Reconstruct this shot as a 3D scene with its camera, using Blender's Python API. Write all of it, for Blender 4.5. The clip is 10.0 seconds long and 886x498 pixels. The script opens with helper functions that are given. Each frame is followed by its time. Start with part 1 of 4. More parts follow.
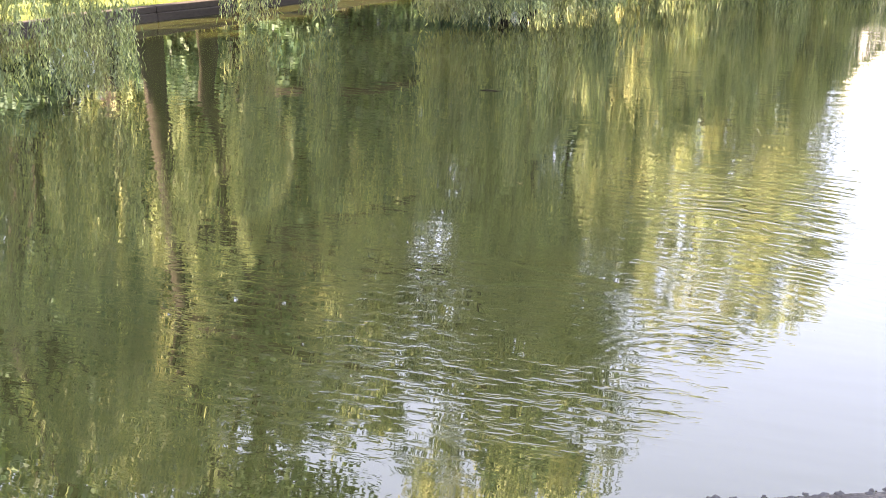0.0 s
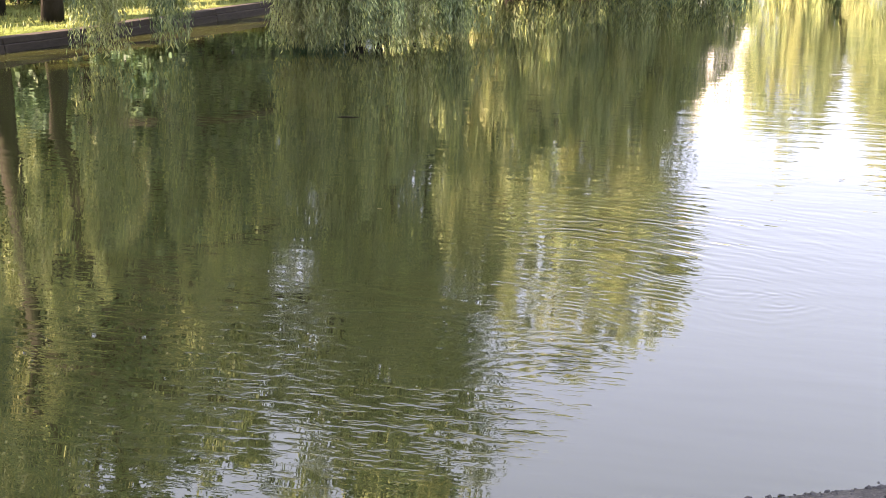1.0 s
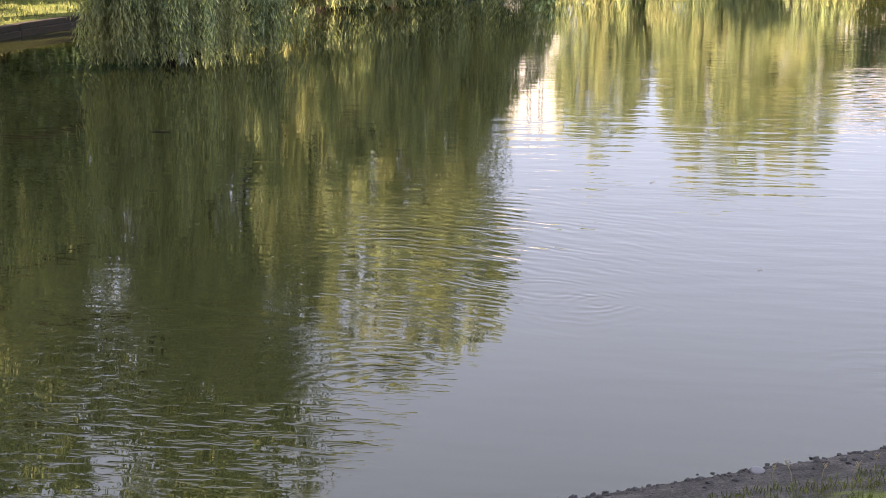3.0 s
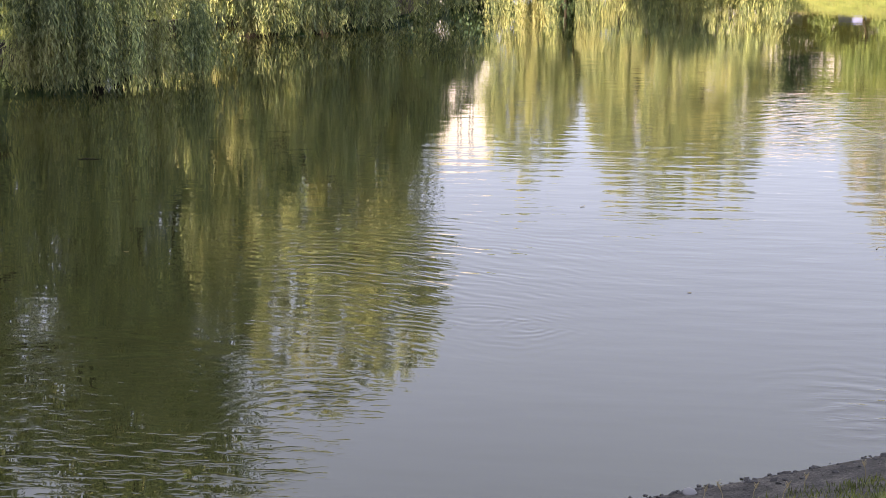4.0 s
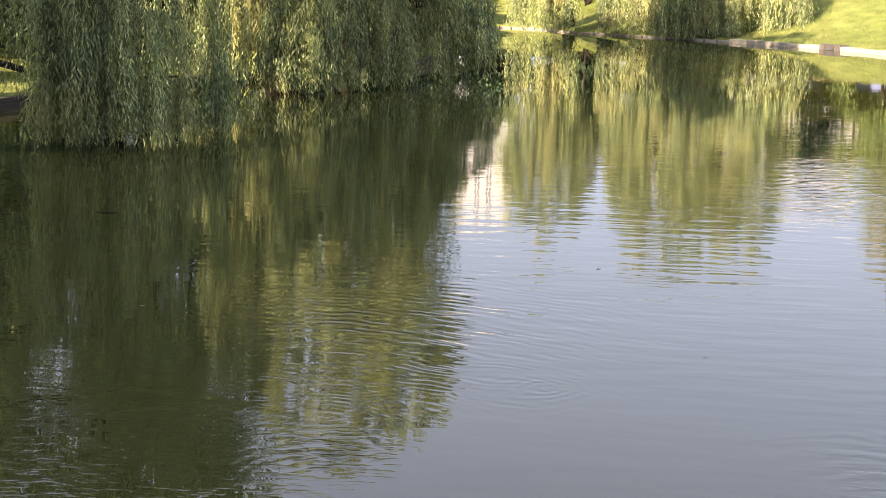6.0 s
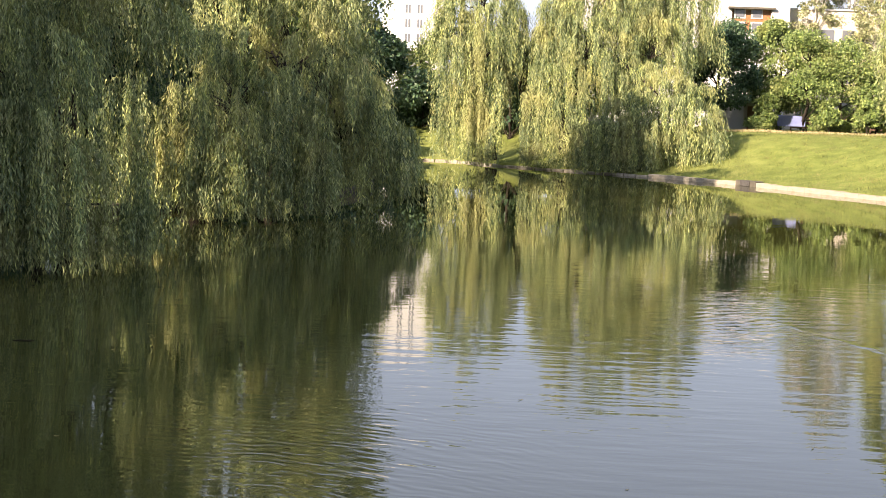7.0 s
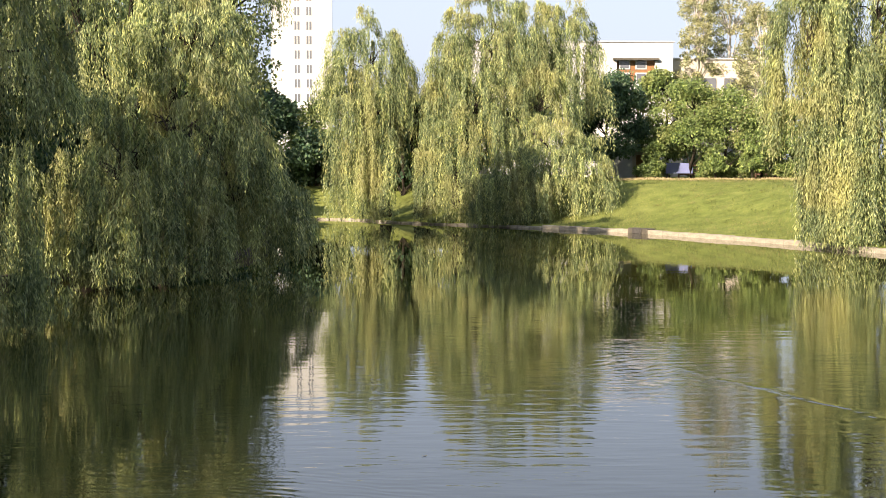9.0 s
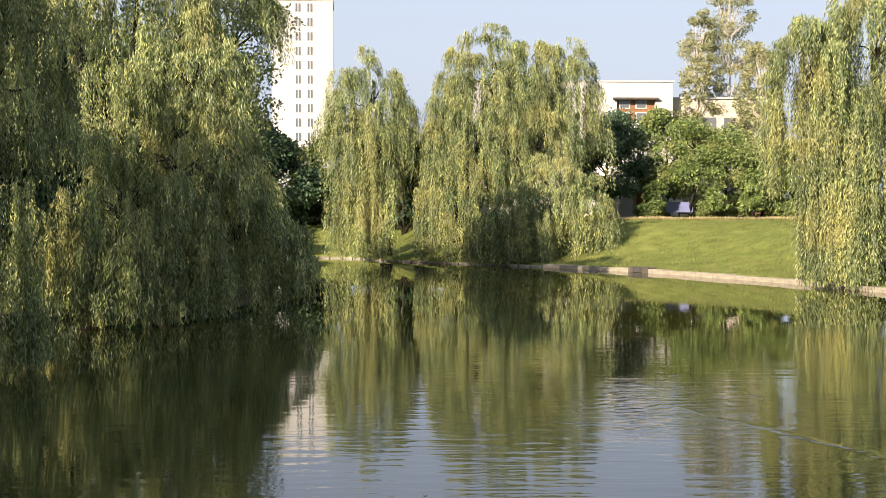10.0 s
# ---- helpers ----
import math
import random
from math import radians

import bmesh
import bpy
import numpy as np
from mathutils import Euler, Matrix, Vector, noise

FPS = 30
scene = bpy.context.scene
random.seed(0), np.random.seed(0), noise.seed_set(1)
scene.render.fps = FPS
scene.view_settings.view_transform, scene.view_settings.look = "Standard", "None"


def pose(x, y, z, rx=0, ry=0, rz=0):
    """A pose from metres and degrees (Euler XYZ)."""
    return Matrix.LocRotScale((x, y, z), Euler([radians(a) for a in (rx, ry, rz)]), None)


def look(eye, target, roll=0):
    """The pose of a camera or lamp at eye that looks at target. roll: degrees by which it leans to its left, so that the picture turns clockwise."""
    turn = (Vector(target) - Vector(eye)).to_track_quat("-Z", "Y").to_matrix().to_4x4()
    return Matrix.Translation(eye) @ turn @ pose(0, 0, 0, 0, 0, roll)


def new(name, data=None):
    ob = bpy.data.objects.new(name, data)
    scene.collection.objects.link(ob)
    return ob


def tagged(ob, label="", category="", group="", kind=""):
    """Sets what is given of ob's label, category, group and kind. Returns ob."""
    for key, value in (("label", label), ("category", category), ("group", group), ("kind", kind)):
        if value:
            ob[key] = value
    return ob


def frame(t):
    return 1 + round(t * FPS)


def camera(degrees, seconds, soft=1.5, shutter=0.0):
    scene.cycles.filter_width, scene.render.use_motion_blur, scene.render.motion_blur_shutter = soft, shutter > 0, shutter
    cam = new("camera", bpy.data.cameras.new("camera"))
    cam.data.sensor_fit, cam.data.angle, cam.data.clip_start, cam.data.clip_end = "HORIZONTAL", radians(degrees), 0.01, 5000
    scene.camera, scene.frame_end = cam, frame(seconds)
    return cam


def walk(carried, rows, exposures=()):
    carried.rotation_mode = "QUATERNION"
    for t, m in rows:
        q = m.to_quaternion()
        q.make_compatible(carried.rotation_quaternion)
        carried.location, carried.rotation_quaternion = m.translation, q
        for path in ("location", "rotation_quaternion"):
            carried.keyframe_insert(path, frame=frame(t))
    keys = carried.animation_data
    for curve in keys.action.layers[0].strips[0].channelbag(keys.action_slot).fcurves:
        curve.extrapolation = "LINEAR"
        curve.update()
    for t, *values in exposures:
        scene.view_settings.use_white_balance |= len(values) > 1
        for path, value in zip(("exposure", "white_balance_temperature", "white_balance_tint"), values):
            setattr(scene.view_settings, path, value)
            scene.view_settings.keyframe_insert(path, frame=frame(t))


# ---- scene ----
# The eye stays on the embankment, 5 m over the water, and turns
cam = camera(34.8, 10.0, soft=0.8)
EYE = (0.0, 0.0, 5.0)
TURNS = [  # seconds, heading, pitch, roll in degrees
    (0.0, -22.678, -16.252, -0.030),
    (0.5, -19.743, -15.784, -0.428),
    (1.0, -16.852, -15.217, -0.180),
    (1.5, -14.308, -15.194, -0.344),
    (2.0, -11.510, -15.114, -0.567),
    (3.5, -8.355, -14.478, -0.004),
    (4.0, -6.489, -13.787, 0.043),
    (4.5, -5.478, -13.062, 0.398),
    (5.0, -7.317, -13.122, 0.445),
    (5.2, -8.037, -12.954, 0.388),
    (6.3, -6.372, -9.976, 1.259),
    (6.5, -5.725, -8.706, 1.485),
    (7.0, -4.127, -6.030, 1.840),
    (7.5, -2.221, -4.329, 1.430),
    (8.0, -1.793, -3.136, 1.772),
    (8.5, -0.946, -3.913, 0.881),
    (9.0, 0.022, -3.672, -0.025),
    (9.5, 0.134, -2.525, -0.148),
    (10.0, 0.000, -2.100, 0.000)]


def aim(heading, pitch, roll):
    h, p = radians(heading), radians(pitch)
    way = Vector((math.sin(h) * math.cos(p), math.cos(h) * math.cos(p), math.sin(p)))
    return look(EYE, Vector(EYE) + way, roll)


walk(cam, [(t, aim(*a)) for t, *a in TURNS],
     exposures=[(0.0, 3.5, 7280, 31), (0.5, 3.12, 7280, 31), (1.0, 2.82, 7380, 31), (2.0, 2.32, 7380, 31), (3.5, 2.05, 7380, 30), (5.0, 1.85, 7330, 29), (6.5, 1.72, 7280, 25), (7.5, 1.04, 7130, 21), (8.5, 1.01, 7080, 20), (9.0, 1.01, 7080, 20), (9.5, 0.86, 7080, 20), (10.0, 0.78, 7080, 20)])

# ---- light ----
SUN_FROM = (-0.55, -0.835)     # the side the low sun stands on
SUN_HEIGHT = 24.0
world = bpy.data.worlds.new("sky")
scene.world = world
world.use_nodes = True
wn = world.node_tree
sky = wn.nodes.new("ShaderNodeTexSky")
sky.sky_type, sky.sun_disc = "NISHITA", False
sky.sun_elevation = radians(SUN_HEIGHT)
sky.sun_rotation = math.atan2(SUN_FROM[0], SUN_FROM[1])
sky.air_density, sky.dust_density, sky.ozone_density = 1.0, 3.0, 2.0
haze = wn.nodes.new("ShaderNodeMix")          # thin even haze over the blue
haze.data_type = "RGBA"
haze.inputs[0].default_value = 0.85
haze.inputs[7].default_value = (1.9, 2.36, 2.95, 1)
wn.links.new(sky.outputs[0], haze.inputs[6])
wn.links.new(haze.outputs[2], wn.nodes["Background"].inputs[0])
wn.nodes["Background"].inputs[1].default_value = 0.175
sun = new("sun", bpy.data.lights.new("sun", "SUN"))
sun.data.energy, sun.data.angle, sun.data.color = 7.4, radians(0.6), (1.0, 0.875, 0.67)
el = radians(SUN_HEIGHT)
n2 = math.hypot(*SUN_FROM)
sun_way = Vector((-SUN_FROM[0] / n2 * math.cos(el), -SUN_FROM[1] / n2 * math.cos(el), -math.sin(el)))
sun.matrix_world = look((-40, -40, 60), Vector((-40, -40, 60)) + sun_way)


# ---- materials ----
class Nodes:
    """A node material with short calls."""

    def __init__(self, name):
        self.mat = bpy.data.materials.new(name)
        self.mat.use_nodes = True
        self.t = self.mat.node_tree
        self.p = self.t.nodes["Principled BSDF"]
        self.out = self.t.nodes["Material Output"]

    def add(self, kind, **kw):
        n = self.t.nodes.new(kind)
        for k, v in kw.items():
            n.inputs[k].default_value = v
        return n

    def link(self, a, b):
        self.t.links.new(a, b)

    def coords(self, scale=(1, 1, 1)):
        c = self.add("ShaderNodeTexCoord")
        m = self.add("ShaderNodeMapping", Scale=scale)
        self.link(c.outputs["Object"], m.inputs["Vector"])
        return m.outputs[0]

    def noise(self, vec, scale, detail=4.0, rough=0.55):
        n = self.add("ShaderNodeTexNoise", Scale=scale, Detail=detail, Roughness=rough)
        self.link(vec, n.inputs["Vector"])
        return n.outputs["Fac"]

    def ramp(self, fac, stops):
        r = self.add("ShaderNodeValToRGB")
        e = r.color_ramp.elements
        while len(e) < len(stops):
            e.new(0.5)
        for s, (pos, col) in zip(e, stops):
            s.position, s.color = pos, (*col, 1)
        self.link(fac, r.inputs[0])
        return r.outputs[0]

    def mix(self, fac, a, b, mode="MIX"):
        m = self.t.nodes.new("ShaderNodeMix")
        m.data_type, m.blend_type = "RGBA", mode
        for v, s in ((fac, m.inputs[0]), (a, m.inputs[6]), (b, m.inputs[7])):
            if isinstance(v, (int, float)):
                s.default_value = v
            elif isinstance(v, tuple):
                s.default_value = (*v, 1)
            else:
                self.link(v, s)
        return m.outputs[2]

    def math(self, op, a, b=0.0):
        m = self.t.nodes.new("ShaderNodeMath")
        m.operation = op
        for v, s in ((a, m.inputs[0]), (b, m.inputs[1])):
            if isinstance(v, (int, float)):
                s.default_value = v
            else:
                self.link(v, s)
        return m.outputs[0]

    def bump(self, height, strength, distance):
        b = self.add("ShaderNodeBump", Strength=strength, Distance=distance)
        self.link(height, b.inputs["Height"])
        self.link(b.outputs[0], self.p.inputs["Normal"])

    def color(self, c):
        if isinstance(c, tuple):
            self.p.inputs["Base Color"].default_value = (*c, 1)
        else:
            self.link(c, self.p.inputs["Base Color"])

    def set(self, rough=0.7, metal=0.0, spec=0.4):
        self.p.inputs["Roughness"].default_value = rough
        self.p.inputs["Metallic"].default_value = metal
        self.p.inputs["Specular IOR Level"].default_value = spec
        return self.mat


def leaf_material(name, dark, mid, light, yellow, through_leaf=0.25, streak=3.5, streak_shade=0.55):
    """Leaves: each leaf its own tone, clumps of older yellow leaves, light shining through."""
    n = Nodes(name)
    g = n.add("ShaderNodeNewGeometry")
    tone = n.ramp(g.outputs["Random Per Island"], [(0.0, dark), (0.55, mid), (1.0, light)])
    # Upright noise streaks put the shade between tresses into the leaf colour
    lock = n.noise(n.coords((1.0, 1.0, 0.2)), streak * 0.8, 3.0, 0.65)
    own = n.add("ShaderNodeAttribute")          # each tress or clump a little lighter or darker
    own.attribute_name = "tress"
    tone = n.mix(1.0, tone, n.ramp(own.outputs["Fac"], [(0.05, (0.45, 0.5, 0.46)), (0.5, (0.97, 0.98, 0.98)), (0.95, (1.55, 1.5, 1.3))]), "MULTIPLY")
    tone = n.mix(1.0, tone, n.ramp(lock, [(0.39, (streak_shade, streak_shade * 1.04, streak_shade * 1.06)), (0.5, (0.9, 0.9, 0.9)), (0.62, (1.9 - streak_shade, 1.85 - streak_shade, 1.65 - streak_shade))]), "MULTIPLY")
    patch = n.noise(n.coords(), 0.35, 3.0)
    spread = n.ramp(patch, [(0.48, (0, 0, 0)), (0.68, (1, 1, 1))])
    col = n.mix(n.math("MULTIPLY", spread, 0.5), tone, yellow)
    n.color(col)
    n.set(0.5, 0.0, 0.32)
    tr = n.add("ShaderNodeBsdfTranslucent")
    n.link(n.mix(1.0, col, (1.0, 1.0, 0.55), "MULTIPLY"), tr.inputs["Color"])
    m = n.add("ShaderNodeMixShader")
    m.inputs[0].default_value = through_leaf
    n.link(n.p.outputs[0], m.inputs[1])
    n.link(tr.outputs[0], m.inputs[2])
    n.link(m.outputs[0], n.out.inputs["Surface"])
    return n.mat


def rough_material(name, stops, scale=3.0, rough=0.85, bump=0.3, dist=0.02, fine=40.0, spec=0.3, stretch=(1, 1, 1)):
    n = Nodes(name)
    v = n.coords(stretch)
    a, b = n.noise(v, scale, 5.0, 0.6), n.noise(v, fine, 3.0)
    mixed = n.math("ADD", n.math("MULTIPLY", a, 0.7), n.math("MULTIPLY", b, 0.3))
    n.color(n.ramp(mixed, stops))
    n.bump(mixed, bump, dist)
    return n.set(rough, 0.0, spec)


def plain_material(name, c, rough=0.6, vary=0.12, scale=12.0, spec=0.4):
    d = tuple(x * (1 - vary) for x in c)
    u = tuple(min(1, x * (1 + vary)) for x in c)
    return rough_material(name, [(0.3, d), (0.7, u)], scale, rough, 0.1, 0.01, 60.0, spec)


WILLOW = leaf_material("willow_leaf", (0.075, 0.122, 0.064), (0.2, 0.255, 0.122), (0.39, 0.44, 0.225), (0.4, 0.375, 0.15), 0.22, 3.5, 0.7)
BROAD_DARK = leaf_material("broad_leaf_dark", (0.03, 0.072, 0.046), (0.066, 0.13, 0.078), (0.12, 0.19, 0.1), (0.1, 0.15, 0.065))
BROAD_LIGHT = leaf_material("broad_leaf_green", (0.07, 0.12, 0.04), (0.15, 0.22, 0.075), (0.25, 0.32, 0.12), (0.33, 0.33, 0.13))
BIRCH_LEAF = leaf_material("birch_leaf", (0.15, 0.18, 0.1), (0.25, 0.28, 0.16), (0.38, 0.4, 0.26), (0.4, 0.37, 0.2))
BARK = rough_material("willow_bark", [(0.3, (0.014, 0.012, 0.0095)), (0.6, (0.032, 0.027, 0.021)), (0.8, (0.06, 0.05, 0.04))], 4.0, 0.95, 0.9, 0.06, 25.0, 0.2, (1, 1, 0.25))
BIRCH_BARK = rough_material("birch_bark", [(0.3, (0.12, 0.1, 0.08)), (0.5, (0.5, 0.47, 0.42)), (0.8, (0.65, 0.62, 0.58))], 5.0, 0.8, 0.2, 0.01, 20.0)
STONE = rough_material("pale_kerb_stone", [(0.25, (0.12, 0.105, 0.075)), (0.5, (0.26, 0.245, 0.205)), (0.75, (0.38, 0.365, 0.32))], 1.5, 0.9, 0.4, 0.02, 25.0)
STONE_DARK = rough_material("dark_stone", [(0.25, (0.03, 0.03, 0.025)), (0.75, (0.1, 0.09, 0.075))], 2.0, 0.7, 0.4, 0.02, 25.0)
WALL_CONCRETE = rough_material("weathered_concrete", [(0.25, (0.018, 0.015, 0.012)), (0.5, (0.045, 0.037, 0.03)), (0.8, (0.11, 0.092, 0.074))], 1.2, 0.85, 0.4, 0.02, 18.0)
GRAVEL = rough_material("dark_gravel", [(0.2, (0.015, 0.015, 0.016)), (0.8, (0.075, 0.073, 0.072))], 6.0, 0.8, 0.4, 0.01, 60.0)


def ground_material():
    n = Nodes("grass_ground")
    v = n.coords()
    big, mid, fine = n.noise(v, 0.08, 4.0), n.noise(v, 0.9, 4.0), n.noise(v, 14.0, 3.0)
    grass = n.ramp(n.math("ADD", n.math("MULTIPLY", mid, 0.55), n.math("MULTIPLY", fine, 0.45)),
                   [(0.3, (0.06, 0.085, 0.02)), (0.5, (0.125, 0.16, 0.038)), (0.7, (0.205, 0.235, 0.07))])
    dry = n.ramp(big, [(0.42, (0, 0, 0)), (0.7, (1, 1, 1))])
    turf = n.mix(n.math("MULTIPLY", dry, 0.4), grass, (0.22, 0.225, 0.08))
    soil_at = n.add("ShaderNodeAttribute")
    soil_at.attribute_name = "bare_soil"
    grit = n.noise(v, 38.0, 4.0, 0.65)
    earth = n.ramp(n.math("ADD", n.math("MULTIPLY", grit, 0.6), n.math("MULTIPLY", n.noise(v, 3.5, 3.0), 0.4)),
                   [(0.34, (0.02, 0.019, 0.018)), (0.5, (0.07, 0.066, 0.06)), (0.66, (0.17, 0.155, 0.135))])
    edge = n.math("ADD", soil_at.outputs["Fac"], n.math("MULTIPLY", n.math("SUBTRACT", n.noise(v, 5.0, 4.0), 0.5), 0.9))
    n.color(n.mix(n.ramp(edge, [(0.35, (0, 0, 0)), (0.6, (1, 1, 1))]), turf, earth))
    n.bump(n.math("ADD", fine, grit), 0.7, 0.05)
    return n.set(0.95, 0.0, 0.15)


GROUND = ground_material()
GRASS_BLADE = leaf_material("grass_blade", (0.06, 0.08, 0.022), (0.12, 0.15, 0.042), (0.22, 0.235, 0.085), (0.28, 0.25, 0.12), 0.3)


def water_material(rings, chops, wakes):
    """Murky green pond water: mirror gloss over a cloudy body, wind ripples, rings, patches of chop and long wakes."""
    n = Nodes("pond_water")
    v = n.coords()
    cloud = n.noise(v, 0.12, 3.0)
    n.color(n.ramp(cloud, [(0.3, (0.023, 0.026, 0.0075)), (0.7, (0.034, 0.0375, 0.0105))]))
    n.p.inputs["IOR"].default_value = 1.52
    geo = n.add("ShaderNodeNewGeometry")
    warp = n.add("ShaderNodeTexNoise", Scale=0.7, Detail=2.0)
    n.link(geo.outputs["Position"], warp.inputs["Vector"])
    shift = n.t.nodes.new("ShaderNodeVectorMath")
    shift.operation = "MULTIPLY_ADD"
    n.link(warp.outputs["Color"], shift.inputs[0])
    shift.inputs[1].default_value = (0.9, 0.9, 0)
    n.link(geo.outputs["Position"], shift.inputs[2])
    sep = n.add("ShaderNodeSeparateXYZ")
    n.link(geo.outputs["Position"], sep.inputs[0])
    lee = n.add("ShaderNodeMapRange", **{"From Min": 28.0, "From Max": 56.0, "To Min": 1.0, "To Max": 0.1})
    n.link(sep.outputs["Y"], lee.inputs["Value"])
    wide = n.noise(n.coords((0.3, 1.0, 1)), 2.5, 1.5, 0.45)
    small = n.ramp(n.noise(n.coords((0.3, 1.0, 1)), 9.0, 2.0, 0.5), [(0.53, (0, 0, 0)), (0.72, (1, 1, 1))])
    calm = n.ramp(n.noise(n.coords((0.6, 1, 1)), 0.17, 3.0), [(0.42, (0.45, 0.45, 0.45)), (0.62, (1, 1, 1))])
    mid = n.noise(n.coords((0.28, 1.0, 1)), 4.6, 2.0, 0.5)
    h = n.math("ADD", n.math("ADD", n.math("MULTIPLY", wide, 0.0115), n.math("MULTIPLY", mid, 0.003)), n.math("MULTIPLY", small, 0.0006))
    bank = n.add("ShaderNodeMapRange", **{"From Min": -6.0, "From Max": 0.0, "To Min": 0.42, "To Max": 1.0})   # sheltered under the trees
    n.link(sep.outputs["X"], bank.inputs["Value"])
    h = n.math("MULTIPLY", n.math("MULTIPLY", n.math("MULTIPLY", h, calm), lee.outputs[0]), bank.outputs[0])
    open_water = n.add("ShaderNodeMapRange", **{"From Min": 15.0, "From Max": 24.0, "To Min": 0.5, "To Max": 1.2})
    n.link(sep.outputs["Y"], open_water.inputs["Value"])
    h = n.math("MULTIPLY", h, open_water.outputs[0])

    def distance(x, y):
        d = n.t.nodes.new("ShaderNodeVectorMath")
        d.operation = "DISTANCE"
        n.link(shift.outputs[0], d.inputs[0])
        d.inputs[1].default_value = (x + 0.45, y + 0.45, 0)
        return d.outputs["Value"]

    broken = n.ramp(n.noise(n.coords((0.35, 1.0, 1)), 2.6, 2.0, 0.6), [(0.38, (0.15, 0.15, 0.15)), (0.62, (1, 1, 1))])
    for x, y, wave, fx, fy, reach, height in rings:
        s = n.math("SINE", n.math("MULTIPLY", distance(x, y), 6.283 / wave))
        d = n.math("DIVIDE", distance(fx, fy), reach)
        fall = n.math("EXPONENT", n.math("MULTIPLY", n.math("MULTIPLY", d, d), -1.0))
        h = n.math("ADD", h, n.math("MULTIPLY", n.math("MULTIPLY", n.math("MULTIPLY", s, broken), fall), height))
    rough = n.ramp(n.noise(n.coords((0.36, 1.0, 1)), 7.5, 2.0, 0.55), [(0.5, (0, 0, 0)), (0.78, (1, 1, 1))])
    for x, y, reach, height in chops:
        d = n.math("DIVIDE", distance(x, y), reach)
        fall = n.math("EXPONENT", n.math("MULTIPLY", n.math("MULTIPLY", d, d), -1.0))
        h = n.math("ADD", h, n.math("MULTIPLY", n.math("MULTIPLY", rough, fall), height))
    for ax, ay, bx, by, width, height in wakes:
        run = math.hypot(bx - ax, by - ay)
        ux, uy = (bx - ax) / run, (by - ay) / run

        def along(px, py):
            v2 = n.t.nodes.new("ShaderNodeVectorMath")
            v2.operation = "DOT_PRODUCT"
            n.link(shift.outputs[0], v2.inputs[0])
            v2.inputs[1].default_value = (px, py, 0)
            return n.math("SUBTRACT", v2.outputs["Value"], px * (ax + 0.45) + py * (ay + 0.45))

        across = n.math("DIVIDE", along(-uy, ux), width)
        ridge = n.math("EXPONENT", n.math("MULTIPLY", n.math("MULTIPLY", across, across), -1.0))
        span = n.add("ShaderNodeMapRange", **{"From Min": run, "From Max": 0.0, "To Min": 0.0, "To Max": 1.0})
        down = along(ux, uy)
        n.link(down, span.inputs["Value"])
        ridge = n.math("MULTIPLY", n.math("MULTIPLY", ridge, span.outputs[0]), n.math("GREATER_THAN", down, 0.0))
        h = n.math("ADD", h, n.math("MULTIPLY", ridge, height))
    b = n.add("ShaderNodeBump", Strength=1.0, Distance=1.0)
    n.link(h, b.inputs["Height"])
    n.link(b.outputs[0], n.p.inputs["Normal"])
    return n.set(0.004, 0.0, 0.5)


# ---- mesh helpers ----
def finish(name, me, mat, parent=None, label="", smooth=False, kind=""):
    me.materials.append(mat)
    if smooth:
        me.shade_smooth()
    ob = new(name, me)
    if parent is not None:
        ob.parent = parent
    return tagged(ob, label, kind=kind)


def part(name, bm, material, parent=None, label="", smooth=False, kind=""):
    me = bpy.data.meshes.new(name)
    bm.normal_update()
    bm.to_mesh(me)
    bm.free()
    return finish(name, me, material, parent, label, smooth, kind)


def mesh_from(name, verts, faces, material, parent=None, label="", smooth=False, kind=""):
    """A mesh from numpy corners and quads (or triangles) of one size."""
    me = bpy.data.meshes.new(name)
    verts, faces = np.asarray(verts, np.float32), np.asarray(faces, np.int32)
    k = faces.shape[1]
    me.vertices.add(len(verts))
    me.vertices.foreach_set("co", verts.ravel())
    me.loops.add(faces.size)
    me.loops.foreach_set("vertex_index", faces.ravel())
    me.polygons.add(len(faces))
    me.polygons.foreach_set("loop_start", np.arange(0, faces.size, k, dtype=np.int32))
    me.update(calc_edges=True)
    return finish(name, me, material, parent, label, smooth, kind)


def empty(name, x, y, z, turn=0, **tags):
    ob = new(name)
    ob.empty_display_size = 0.3
    ob.matrix_world = pose(x, y, z, 0, 0, turn)
    return tagged(ob, **tags)


def box(bm, x0, x1, y0, y1, z0, z1, bevel=0.0):
    m = Matrix.LocRotScale(((x0 + x1) / 2, (y0 + y1) / 2, (z0 + z1) / 2), None, (x1 - x0, y1 - y0, z1 - z0))
    made = bmesh.ops.create_cube(bm, size=1, matrix=m)
    if bevel:
        edges = list({e for v in made["verts"] for e in v.link_edges})
        bmesh.ops.bevel(bm, geom=edges, offset=bevel, segments=1, affect="EDGES")


def tube(bm, points, radii, sides=8):
    """A tapered limb along points."""
    rings = []
    for i, p in enumerate(points):
        p = Vector(p)
        a = Vector(points[max(i - 1, 0)])
        b = Vector(points[min(i + 1, len(points) - 1)])
        q = (b - a).to_track_quat("Z", "Y").to_matrix()
        r = radii[i]
        rings.append([bm.verts.new(p + q @ Vector((r * math.cos(k * math.tau / sides), r * math.sin(k * math.tau / sides), 0))) for k in range(sides)])
    for u, w in zip(rings, rings[1:]):
        for k in range(sides):
            bm.faces.new((u[k], u[(k + 1) % sides], w[(k + 1) % sides], w[k]))
    bm.faces.new(rings[0][::-1])
    bm.faces.new(rings[-1])


